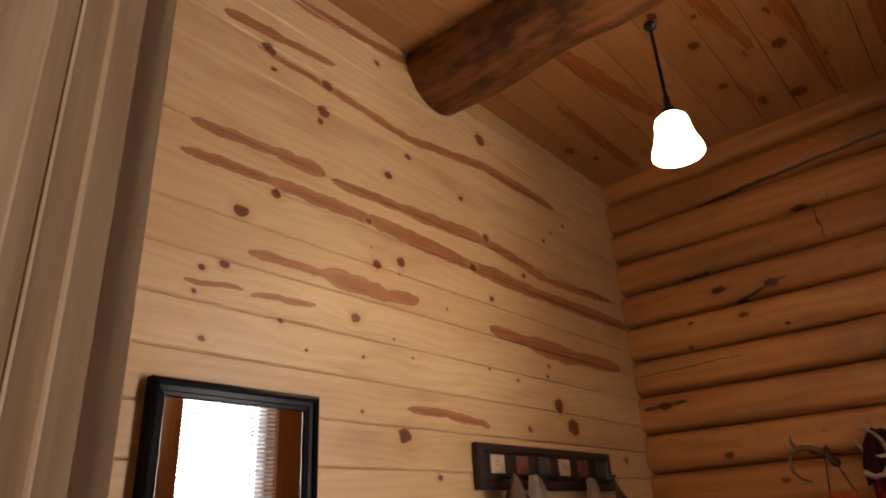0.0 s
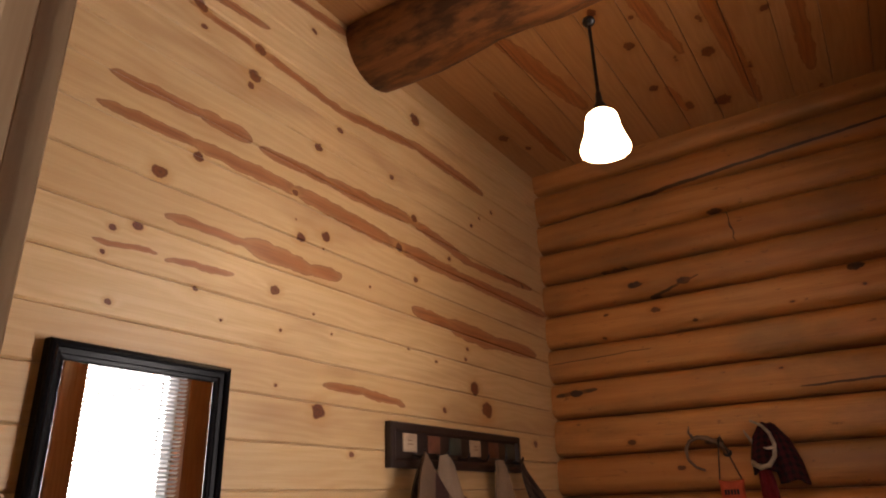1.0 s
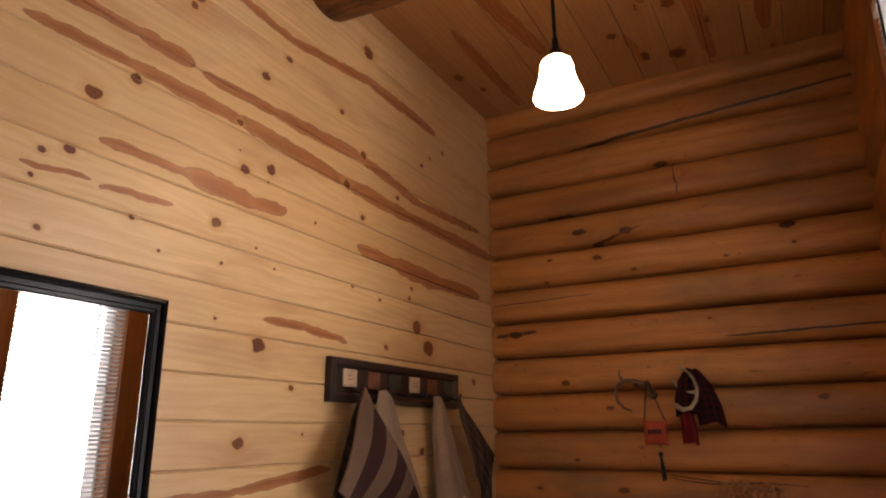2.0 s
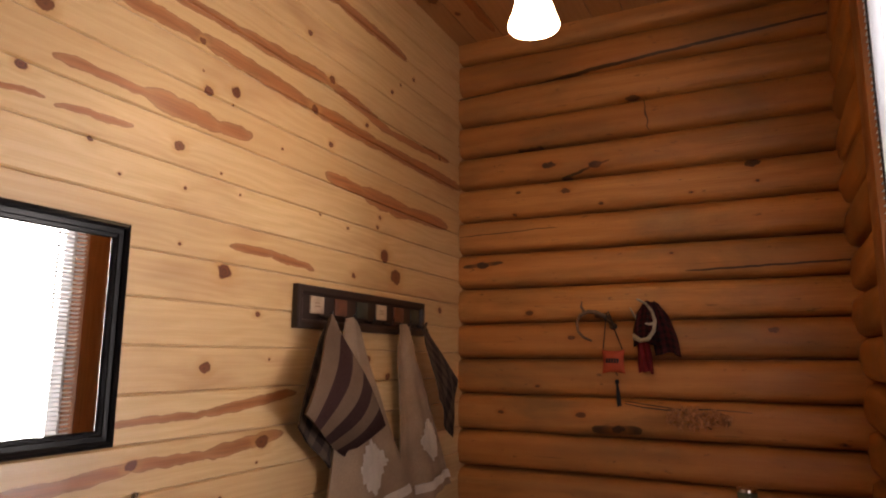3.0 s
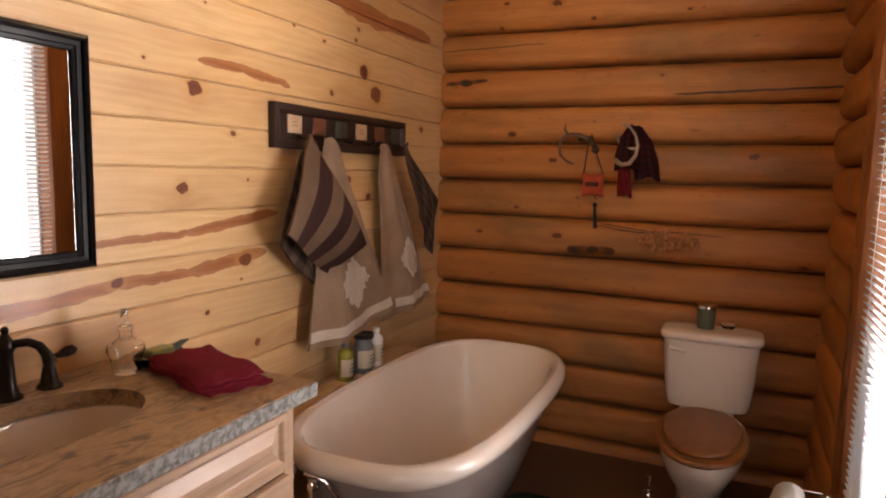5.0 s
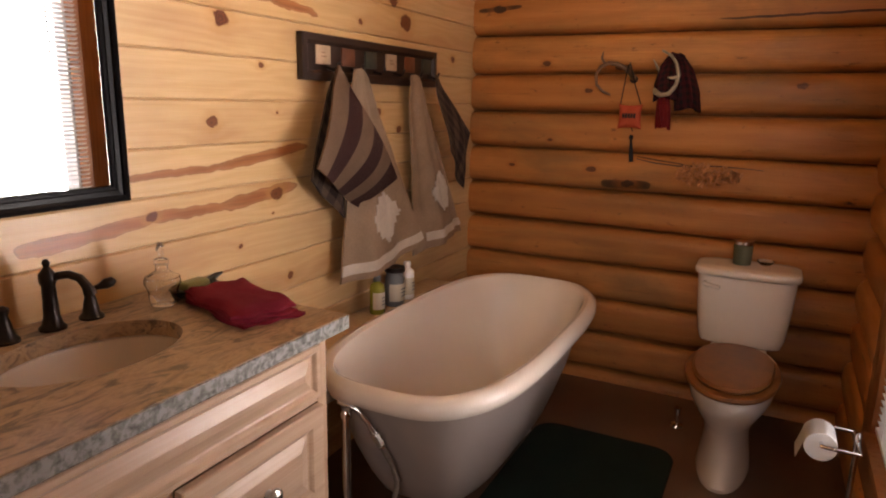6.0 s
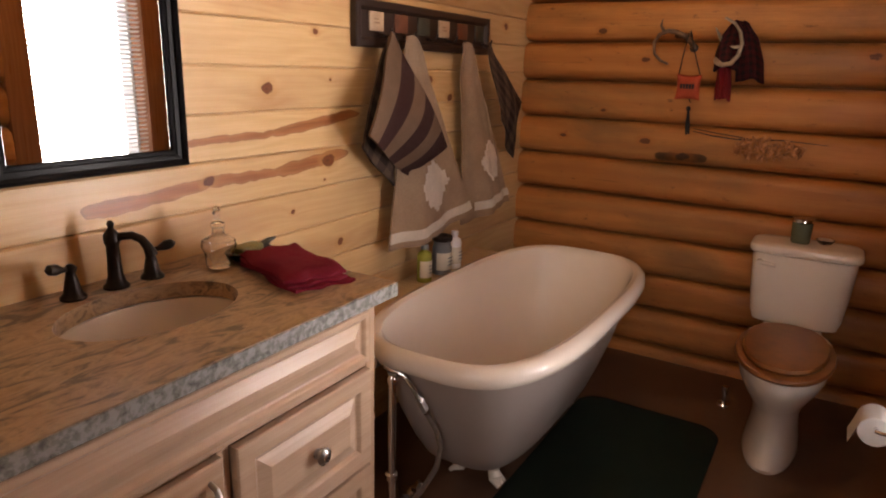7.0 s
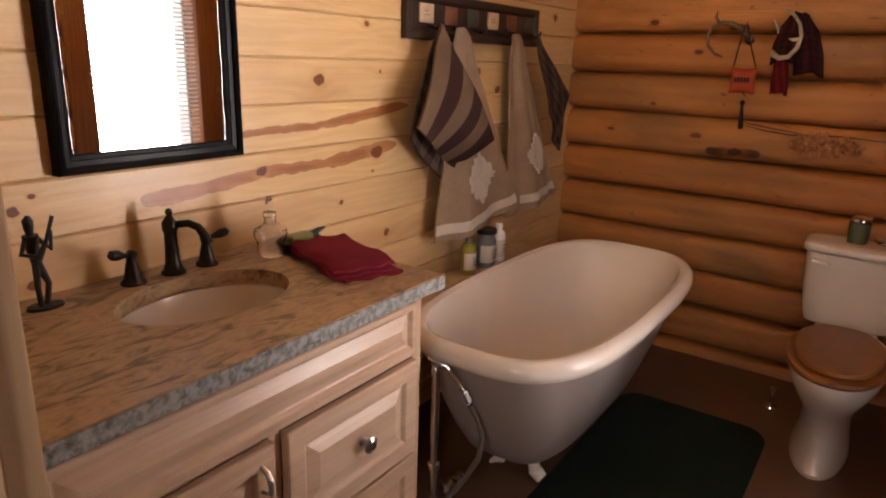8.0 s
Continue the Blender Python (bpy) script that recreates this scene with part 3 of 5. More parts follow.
def glow(name, color, strength):
    s = Mat(name, 0.5, 0, (0.8, 0.8, 0.8))
    s.plug(s.b.inputs["Emission Color"], color)
    s.b.inputs["Emission Strength"].default_value = strength
    return s.m


SHADE_GLOW = glow("lit_opal_glass", (1.0, 0.75, 0.45), 30.0)
OUTSIDE = glow("bright_overcast_distance", (0.88, 0.95, 1.0), 1.35)


# ---- door opening ----
def door_lining():
    door = thing("door_1", None, None, "pale unpainted pine door lining and casing, doorway without a leaf", "door frame", kind="structure")
    jx0, jx1 = -3.032, -2.9845
    part("jamb", boxed(jx0, jx1, JAMB_N, JAMB_N + 0.02, 0, DOOR_H + 0.02, 0.0015, 1), TRIM, door)
    part("door_stop", boxed(-3.010, jx1 - 0.001, JAMB_N - 0.011, JAMB_N, 0, DOOR_H, 0.0015, 1), TRIM, door)
    part("jamb", boxed(jx0, jx1, JAMB_S - 0.02, JAMB_S, 0, DOOR_H + 0.02, 0.0015, 1), TRIM, door)
    part("head_jamb", boxed(jx0, jx1, JAMB_S, JAMB_N, DOOR_H, DOOR_H + 0.02, 0.0015, 1), TRIM, door)
    # hall side casing and bathroom side casing, each set a little back from the jamb's face
    for x0, x1 in ((-3.052, jx0), (-2.9815, -2.9525)):
        part("casing", boxed(x0, x1, JAMB_N + 0.004, JAMB_N + 0.062, 0, DOOR_H + 0.09, 0.002, 1), TRIM, door)
        part("casing", boxed(x0, x1, JAMB_S - 0.09, JAMB_S - 0.004, 0, DOOR_H + 0.09, 0.002, 1), TRIM, door)
        part("head_casing", boxed(x0, x1, JAMB_S - 0.004, JAMB_N + 0.004, DOOR_H + 0.004, DOOR_H + 0.09, 0.002, 1), TRIM, door)


door_lining()

# hall details seen past the casing
rail = thing("picture_ledge", boxed(-4.3, -3.16, 1.12, 1.215, 2.46, 2.49, 0.004), WHITE, "narrow white ledge on the hall's plank wall", "ledge")
thing("hall_beam", tubed([(-4.6, 1.02, 2.75), (-3.9, 1.0, 2.75), (-3.12, 1.02, 2.75)], 0.11, 20), BEAM, "dark round log beam across the hall", "beam")

# ---- window ----
window = thing("window_1", None, None, "tall window with red-brown stained casing and reveal", "window", kind="structure")
y0, y1 = SOUTH - 0.3, SOUTH + 0.056
for x0, x1 in ((WX0 - 0.115, WX0), (WX1, WX1 + 0.16)):
    part("casing", boxed(x0, x1, SOUTH - 0.05, y1, WZ0 - 0.1, WZ1 + 0.1, 0.004), CASING, window)
part("head_casing", boxed(WX0, WX1, SOUTH - 0.05, y1, WZ1, WZ1 + 0.1, 0.004), CASING, window)
part("window_sill", boxed(WX0, WX1, SOUTH - 0.3, y1 + 0.02, WZ0 - 0.1, WZ0, 0.004), CASING, window)
for x0, x1 in ((WX0 - 0.001, WX0 + 0.012), (WX1 - 0.012, WX1 + 0.001)):
    part("reveal", boxed(x0, x1, y0, SOUTH - 0.052, WZ0, WZ1), WHITE, window)
frame_bm = bmesh.new()
fy0, fy1 = SOUTH - 0.29, SOUTH - 0.245
for a in ((WX0 + 0.012, WX0 + 0.05, WZ0, WZ1), (WX1 - 0.05, WX1 - 0.012, WZ0, WZ1), (WX0 + 0.05, WX1 - 0.05, WZ0, WZ0 + 0.045), (WX0 + 0.05, WX1 - 0.05, WZ1 - 0.045, WZ1)):
    box(frame_bm, a[0], a[1], fy0, fy1, a[2], a[3], 0.003, 1)
part("window_frame", frame_bm, WHITE, window, "white vinyl sash frame")

blind = thing("window_blind", None, None, "white horizontal slat blind lowered over the window, slats open", "blind")
part("headrail", boxed(WX0 + 0.003, WX1 - 0.003, SOUTH + 0.014, SOUTH + 0.054, WZ1 - 0.04, WZ1 - 0.002, 0.003), WHITE, blind)
part("bottom_rail", boxed(WX0 + 0.004, WX1 - 0.004, SOUTH + 0.018, SOUTH + 0.046, WZ0 + 0.01, WZ0 + 0.025, 0.003), WHITE, blind)
bm = bmesh.new()
rows = []
for i in range(5):
    v = -0.0125 + 0.00625 * i
    lift = 0.0018 * (1 - (v / 0.0125) ** 2)
    rows.append([bm.verts.new((x, v * math.cos(0.38) - lift * 0.4, v * math.sin(0.38) + lift)) for x in (WX0 + 0.004, WX1 - 0.004)])
for a, b in zip(rows, rows[1:]):
    bm.faces.new((a[0], a[1], b[1], b[0]))
bmesh.ops.solidify(bm, geom=bm.faces[:], thickness=0.0008)
slat_mesh = mesh_of("slat", bm, SLAT)
z = WZ0 + 0.04
while z < WZ1 - 0.05:
    ob = new("slat", slat_mesh)
    ob.parent = blind
    ob.location = (0, SOUTH + 0.032, z)
    z += 0.0225
for x in (WX0 + 0.12, (WX0 + WX1) / 2, WX1 - 0.12):
    part("ladder_cord", tubed([(x, SOUTH + 0.0455, WZ0 + 0.02), (x, SOUTH + 0.0455, WZ1 - 0.03)], 0.001, 6), WHITE, blind)

part("tilt_wand", tubed([(WX1 - 0.17, SOUTH + 0.058, WZ1 - 0.03), (WX1 - 0.172, SOUTH + 0.060, 2.1), (WX1 - 0.17, SOUTH + 0.058, 1.55)], 0.0035, 8), IRON, blind, "dark tilt wand")

thing("backdrop", boxed(-9.0, 6.0, -6.05, -6.0, -1.0, 8.0), OUTSIDE, "bright overcast distance outside the window", "backdrop", kind="structure")

# ---- pendant lamp ----
LX, LY = -1.35, -0.87
lampx = thing("pendant_lamp", None, None, "lit white opal glass bell pendant on a dark rod", "lamp", at=pose(LX, LY, -0.03))
part("canopy", lathed([(0.0, 2.872), (0.020, 2.868), (0.022, 2.856), (0.016, 2.846), (0.008, 2.840)], sides=20), BRONZE, lampx)
part("rod", tubed([(0, 0, 2.845), (0, 0, 2.700), (0, 0, 2.525)], 0.006, 10), BRONZE, lampx)
part("socket_cap", lathed([(0.009, 2.570), (0.012, 2.535), (0.024, 2.515), (0.030, 2.490), (0.028, 2.477), (0.0, 2.477)], sides=24), BRONZE, lampx)
outer = [(r * 0.80, 2.500 + (z - 2.485) * 0.80) for r, z in ((0.026, 2.485), (0.042, 2.481), (0.060, 2.465), (0.067, 2.440), (0.070, 2.405), (0.082, 2.365), (0.095, 2.330), (0.099, 2.310), (0.096, 2.303))]
inner = [(r - 0.004, z + 0.001) for r, z in reversed(outer)]
bm = lathed(outer + inner, sides=40)
part("shade", bm, SHADE_GLOW, lampx, "lit white opal glass bell")

# ---- mirror ----
mirror = thing("wall_mirror", None, None, "rectangular mirror in a stepped black frame on the plank wall", "mirror")
MX0, MX1, MZ0, MZ1 = -2.501, -2.041, 1.108, 1.651


def moulding(bm, x0, x1, z0, z1, steps):
    """A mitred frame; steps are (inset, y)."""
    rings = []
    for d, yy in steps:
        rings.append([bm.verts.new(p) for p in ((x0 + d, yy, z0 + d), (x1 - d, yy, z0 + d), (x1 - d, yy, z1 - d), (x0 + d, yy, z1 - d))])
    for a, b in zip(rings, rings[1:]):
        for k in range(4):
            bm.faces.new((a[k], a[(k + 1) % 4], b[(k + 1) % 4], b[k]))
    bmesh.ops.recalc_face_normals(bm, faces=bm.faces)
    return bm


part("frame", moulding(bmesh.new(), MX0, MX1, MZ0, MZ1, [(0.0, -0.001), (0.0, -0.026), (0.003, -0.031), (0.010, -0.033), (0.016, -0.030), (0.017, -0.024), (0.028, -0.022), (0.030, -0.019), (0.038, -0.017), (0.041, -0.012), (0.041, -0.001)]), BLACK_FRAME, mirror, smooth=False)
part("mirror_glass", boxed(MX0 + 0.038, MX1 - 0.038, -0.0115, -0.004, MZ0 + 0.038, MZ1 - 0.038), SILVER, mirror, "silvered glass")

# ---- towel rack and towels ----
rack = thing("towel_rack", None, None, "dark stained wooden hook rack inlaid with six square tiles", "rack")
RX0, RX1, RZ0, RZ1 = -1.366, -0.435, 1.422, 1.573
part("board", boxed(RX0 + 0.03, RX1 - 0.03, -0.016, -0.002, RZ0 + 0.03, RZ1 - 0.03), RACK_WOOD, rack)
part("frame", moulding(bmesh.new(), RX0, RX1, RZ0, RZ1, [(0.0, -0.002), (0.0, -0.024), (0.004, -0.028), (0.022, -0.028), (0.028, -0.024), (0.034, -0.015)]), RACK_WOOD, rack, smooth=False)
for i in range(6):
    x = RX0 + 0.116 + 0.1465 * i
    part("tile", boxed(x - 0.040, x + 0.040, -0.022, -0.014, 1.476, 1.538, 0.003), (TILE_BEIGE, TILE_RUST, TILE_GREEN)[i % 3], rack, ("beige tile with a worn picture", "rust red tile", "dark green tile")[i % 3])
    part("hook", tubed([(x + 0.02, -0.02, 1.466), (x + 0.02, -0.05, 1.458), (x + 0.02, -0.065, 1.466), (x + 0.02, -0.07, 1.483)], [0.006, 0.006, 0.005, 0.004], 8), IRON, rack)
    if i % 3 == 0:
        for k in range(2):
            part("motif", boxed(x - 0.014, x + 0.014 - 0.006 * k, -0.0235, -0.021, 1.500 + 0.012 * k, 1.504 + 0.012 * k), MOTIF, rack)


def cloth(top, left, right, bottom_sag=0.0, folds=3.0, amp=0.018, nx=26, nz=30, seed=0, thick=0.007, pinch=0.035, lean=0.02, curve=0.0):
    """Hanging cloth: gathered at top (x, z) and falling to two lower corners."""
    bm = bmesh.new()
    uvl = bm.loops.layers.uv.new("UVMap")
    rng = random.Random(seed)
    ph = rng.uniform(0, 6.28)
    grid = {}
    for j in range(nz + 1):
        v = j / nz
        spread = v ** 0.8
        for i in range(nx + 1):
            u = i / nx
            bx = left[0] + (right[0] - left[0]) * u
            bz = left[1] + (right[1] - left[1]) * u - bottom_sag * math.sin(math.pi * u)
            tx = top[0] + (u - 0.5) * pinch
            tz = top[1] - 0.012 * abs(u - 0.5)
            x = tx + (bx - tx) * spread + curve * math.sin(math.pi * v) * (u - 0.5)
            zz = tz + (bz - tz) * v
            fold = math.sin(u * folds * math.tau + ph + 0.8 * v) + 0.4 * math.sin(u * folds * 2.3 * math.tau + 2 * ph)
            yy = -0.050 - lean * v - amp * (0.35 + 0.65 * v) * fold - 0.02 * math.exp(-((v) / 0.12) ** 2)
            yy += 0.004 * noise.noise(Vector((x * 9, zz * 9, seed)))
            grid[i, j] = (bm.verts.new((x, min(yy, -0.014), zz)), u, v)
    for j in range(nz):
        for i in range(nx):
            quad = [grid[i, j], grid[i, j + 1], grid[i + 1, j + 1], grid[i + 1, j]]
            f = bm.faces.new([q[0] for q in quad])
            for loop, q in zip(f.loops, quad):
                loop[uvl].uv = (q[1], q[2])
    bmesh.ops.recalc_face_normals(bm, faces=bm.faces)
    bmesh.ops.solidify(bm, geom=bm.faces[:], thickness=thick)
    return bm


def patch(top, left, right, u0, u1, v0, v1, shape="band", **kw):
    """A piece laid 4 mm proud of the same cloth between two heights."""
    bm = cloth(top, left, right, thick=0.0, nx=44, nz=60, **kw)
    uvl = bm.loops.layers.uv.active
    gone = []
    for f in bm.faces:
        u = sum(l[uvl].uv.x for l in f.loops) / len(f.loops)
        v = sum(l[uvl].uv.y for l in f.loops) / len(f.loops)
        a, b = (u - (u0 + u1) / 2) / ((u1 - u0) / 2), (v - (v0 + v1) / 2) / ((v1 - v0) / 2)
        keep = abs(a) < 1 and abs(b) < 1 if shape == "band" else abs(a) ** 1.35 + abs(b) ** 1.35 < 1.0 + 0.07 * math.sin(12 * math.atan2(b, a))
        if not keep:
            gone.append(f)
    bmesh.ops.delete(bm, geom=gone, context="FACES")
    for v in bm.verts:
        v.co.y -= 0.007
    bmesh.ops.solidify(bm, geom=bm.faces[:], thickness=0.003)
    return bm


tan_a = dict(top=(-1.115, 1.47), left=(-1.235, 0.705), right=(-0.64, 0.755), folds=1.4, amp=0.016, seed=5, pinch=0.06, curve=-0.05)
towel = thing("hand_towel", cloth(bottom_sag=0.03, **tan_a), TOWEL_TAN, "tan terry towel with cream border and lace patch on the rack", "towel", "towels on the rack")
part("border", patch(u0=-0.1, u1=1.1, v0=0.925, v1=0.965, bottom_sag=0.03, **tan_a), TOWEL_WHITE, towel, "cream woven border")
part("applique", patch(u0=0.36, u1=0.86, v0=0.60, v1=0.86, shape="lozenge", bottom_sag=0.03, **tan_a), TOWEL_WHITE, towel, "cream lace patch")
tan_b = dict(top=(-0.70, 1.465), left=(-0.68, 0.70), right=(-0.20, 0.735), folds=1.3, amp=0.018, seed=9, pinch=0.07, curve=-0.02)
towel = thing("hand_towel", cloth(bottom_sag=0.0, **tan_b), TOWEL_TAN, "tan terry towel with cream border and lace patch on the rack", "towel", "towels on the rack")
part("border", patch(u0=0.25, u1=1.1, v0=0.905, v1=0.945, **tan_b), TOWEL_WHITE, towel, "cream woven border")
part("applique", patch(u0=0.38, u1=0.92, v0=0.55, v1=0.79, shape="lozenge", **tan_b), TOWEL_WHITE, towel, "cream lace patch")


def hung_square(top, left, bottom, right, seed, folds, lean, material, label, name):
    """A face cloth hung by one corner."""
    bm = bmesh.new()
    uvl = bm.loops.layers.uv.new("UVMap")
    n = 26
    grid = {}
    for j in range(n + 1):
        for i in range(n + 1):
            u, v = i / n, j / n
            a = (1 - u) * (1 - v)
            b, c, d = (1 - u) * v, u * v, u * (1 - v)
            x = a * top[0] + b * left[0] + c * bottom[0] + d * right[0]
            zz = a * top[1] + b * left[1] + c * bottom[1] + d * right[1]
            w = (u + v) / 2
            yy = -0.055 - lean * math.sin(math.pi * min(1, w * 1.1)) - 0.013 * w * math.sin(folds * (u - v) * math.pi + seed) - 0.025 * math.exp(-(w / 0.08) ** 2)
            grid[i, j] = (bm.verts.new((x, yy, zz)), u, v)
    for j in range(n):
        for i in range(n):
            quad = [grid[i, j], grid[i, j + 1], grid[i + 1, j + 1], grid[i + 1, j]]
            f = bm.faces.new([q[0] for q in quad])
            for loop, q in zip(f.loops, quad):
                loop[uvl].uv = (q[1], q[2])
    bmesh.ops.recalc_face_normals(bm, faces=bm.faces)
    bmesh.ops.solidify(bm, geom=bm.faces[:], thickness=0.008)
    return thing(name, bm, material, label, "towel", "towels on the rack")


hung_square((-1.245, 1.475), (-1.475, 1.15), (-1.10, 0.965), (-0.985, 1.075), 1.0, 1.5, 0.105, TOWEL_STRIPE, "brown and dark maroon striped towel hung by a corner", "striped_towel")
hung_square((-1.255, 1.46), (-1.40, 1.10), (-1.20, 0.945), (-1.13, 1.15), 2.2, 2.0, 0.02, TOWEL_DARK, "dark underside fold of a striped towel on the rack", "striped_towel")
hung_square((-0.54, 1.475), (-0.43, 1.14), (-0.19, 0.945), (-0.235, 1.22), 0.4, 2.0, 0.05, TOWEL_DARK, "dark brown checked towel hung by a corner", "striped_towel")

# ---- vanity ----
VX0, VX1, VF = -2.95, -1.945, -0.535
vanity = thing("vanity_cabinet", None, None, "whitewashed maple vanity with raised-panel drawers and door", "cabinet")
part("side_panel", boxed(VX1 - 0.018, VX1, VF + 0.02, -0.004, 0.0, 0.825), MAPLE_UP, vanity)
part("side_panel", boxed(VX0, VX0 + 0.018, VF + 0.02, -0.004, 0.0, 0.825), MAPLE_UP, vanity)
part("bottom_panel", boxed(VX0 + 0.018, VX1 - 0.018, VF + 0.02, -0.004, 0.09, 0.108), MAPLE, vanity)
part("toe_board", boxed(VX0 + 0.018, VX1 - 0.018, VF + 0.08, VF + 0.095, 0.0, 0.09), MAPLE, vanity)
# face frame
part("stile", boxed(VX0, VX0 + 0.11, VF, VF + 0.0195, 0.0, 0.825, 0.0015, 1), MAPLE_UP, vanity)
part("stile", boxed(VX1 - 0.034, VX1, VF, VF + 0.0195, 0.0, 0.825, 0.0015, 1), MAPLE_UP, vanity)
part("stile", boxed(-2.424, -2.396, VF, VF + 0.0195, 0.09, 0.670, 0.0015, 1), MAPLE_UP, vanity)
part("rail", boxed(VX0 + 0.11, VX1 - 0.034, VF, VF + 0.0195, 0.805, 0.825, 0.0015, 1), MAPLE, vanity)
part("rail", boxed(VX0 + 0.11, VX1 - 0.034, VF, VF + 0.0195, 0.670, 0.690, 0.0015, 1), MAPLE, vanity)
part("rail", boxed(VX0 + 0.11, VX1 - 0.034, VF, VF + 0.0195, 0.09, 0.115, 0.0015, 1), MAPLE, vanity)


def raised_panel(parent, name, x0, x1, z0, z1, border, y=VF - 0.001, thick=0.019, label=""):
    """A framed front: frame step, groove, bevelled field."""
    b = border
    steps = [(0.0, y), (0.0, y - thick + 0.003), (0.003, y - thick), (b - 0.008, y - thick), (b - 0.004, y - thick + 0.003), (b, y - thick + 0.008), (b + 0.004, y - thick + 0.009), (b + 0.030, y - thick + 0.001), (b + 0.033, y - thick + 0.0)]
    bm = moulding(bmesh.new(), x0, x1, z0, z1, steps)
    d = steps[-1][0]
    yy = steps[-1][1]
    f = bm.faces.new([bm.verts.new(p) for p in ((x0 + d, yy, z0 + d), (x1 - d, yy, z0 + d), (x1 - d, yy, z1 - d), (x0 + d, yy, z1 - d))])
    bmesh.ops.remove_doubles(bm, verts=bm.verts, dist=1e-5)
    bmesh.ops.recalc_face_normals(bm, faces=bm.faces)
    return part(name, bm, MAPLE, parent, label, smooth=False)


raised_panel(vanity, "false_front", -2.828, -1.990, 0.692, 0.819, 0.022)
drawer_a = raised_panel(vanity, "drawer_front", -2.394, -1.982, 0.420, 0.668, 0.050)
drawer_b = raised_panel(vanity, "drawer_front", -2.394, -1.982, 0.118, 0.412, 0.050)
cupboard = raised_panel(vanity, "cupboard_door", -2.836, -2.426, 0.118, 0.668, 0.050)


def knob_mesh(x, z, r=0.020):
    bm = lathed([(0.0, 0.030), (r * 0.6, 0.029), (r * 0.95, 0.024), (r, 0.020), (r * 0.85, 0.015), (r * 0.4, 0.011), (r * 0.38, 0.004), (r * 0.6, 0.0)], sides=20)
    for v in bm.verts:
        v.co = Vector((x + v.co.x, VF - 0.020 - v.co.z, z + v.co.y))
    return bm


part("knob", knob_mesh(-2.178, 0.544), NICKEL, drawer_a, "round brushed nickel knob")
part("knob", knob_mesh(-2.178, 0.265), NICKEL, drawer_b, "round brushed nickel knob")
pull = tubed([(-2.458, VF - 0.018, 0.632), (-2.458, VF - 0.036, 0.625), (-2.458, VF - 0.044, 0.607), (-2.458, VF - 0.042, 0.585), (-2.458, VF - 0.018, 0.578)], [0.005, 0.006, 0.007, 0.006, 0.005], 12)
part("pull", pull, NICKEL, cupboard, "beehive nickel pull")

# counter with an oval cut-out
CX, CY, CA, CB = -2.332, -0.250, 0.193, 0.138
X0, X1, Y0, Y1, ZT, ZB = -2.952, -1.892, -0.560, -0.002, 0.863, 0.827
bm = bmesh.new()
N = 64
ring_t, ring_b, out_t, out_b = [], [], [], []
for k in range(N):
    a = k * math.tau / N
    c, s = math.cos(a), math.sin(a)
    ring_t.append(bm.verts.new((CX + CA * c, CY + CB * s, ZT)))
    ring_b.append(bm.verts.new((CX + CA * c, CY + CB * s, ZB)))
    dx = (X1 - CX) / c if c > 1e-6 else ((X0 - CX) / c if c < -1e-6 else 1e9)
    dy = (Y1 - CY) / s if s > 1e-6 else ((Y0 - CY) / s if s < -1e-6 else 1e9)
    d = min(dx, dy)
    out_t.append((CX + d * c, CY + d * s))
corners = [(X1, Y1), (X0, Y1), (X0, Y0), (X1, Y0)]
for cx, cy in corners:
    k = min(range(N), key=lambda i: (out_t[i][0] - cx) ** 2 + (out_t[i][1] - cy) ** 2)
    out_t[k] = (cx, cy)
top_v = [bm.verts.new((x, y, ZT)) for x, y in out_t]
bot_v = [bm.verts.new((x, y, ZB)) for x, y in out_t]
for k in range(N):
    n = (k + 1) % N
    bm.faces.new((ring_t[k], top_v[k], top_v[n], ring_t[n]))
    bm.faces.new((ring_b[n], bot_v[n], bot_v[k], ring_b[k]))
    bm.faces.new((top_v[k], bot_v[k], bot_v[n], top_v[n]))
    bm.faces.new((ring_b[k], ring_t[k], ring_t[n], ring_b[n]))
bmesh.ops.recalc_face_normals(bm, faces=bm.faces)
worktop = thing("worktop", bm, GRANITE, "polished tan and grey granite worktop with an oval cut-out", "worktop")
part("front_edge", boxed(X0, X1 + 0.003, Y0 - 0.004, Y0, ZB, ZT - 0.002, 0.0015, 1), GRANITE_EDGE, worktop, "speckled granite edge, its colour greyed for the window's reflection")
part("side_edge", boxed(X1, X1 + 0.003, Y0, Y1, ZB, ZT - 0.002), GRANITE_EDGE, worktop)

bm = bmesh.new()
prof = [(1.06, 0.825), (1.02, 0.822), (1.0, 0.815), (0.96, 0.78), (0.86, 0.735), (0.66, 0.70), (0.36, 0.685), (0.10, 0.682)]
prof += [(0.10, 0.674), (0.40, 0.676), (0.70, 0.69), (0.90, 0.727), (1.0, 0.775), (1.06, 0.815)]
rings = [[bm.verts.new((CX + CA * f * math.cos(k * math.tau / 48), CY + CB * f * math.sin(k * math.tau / 48), z)) for k in range(48)] for f, z in prof]
for a, b in zip(rings, rings[1:] + rings[:1]):
    for k in range(48):
        bm.faces.new((a[k], a[(k + 1) % 48], b[(k + 1) % 48], b[k]))
bmesh.ops.recalc_face_normals(bm, faces=bm.faces)
basin = thing("wash_basin", bm, PORCELAIN, "oval white undermount porcelain basin below the worktop", "basin")
part("drain", lathed([(0.0, 0.684), (0.024, 0.685), (0.027, 0.681), (0.022, 0.672), (0.0, 0.672)], CX, CY, 20), BRONZE, basin, "dark bronze drain")

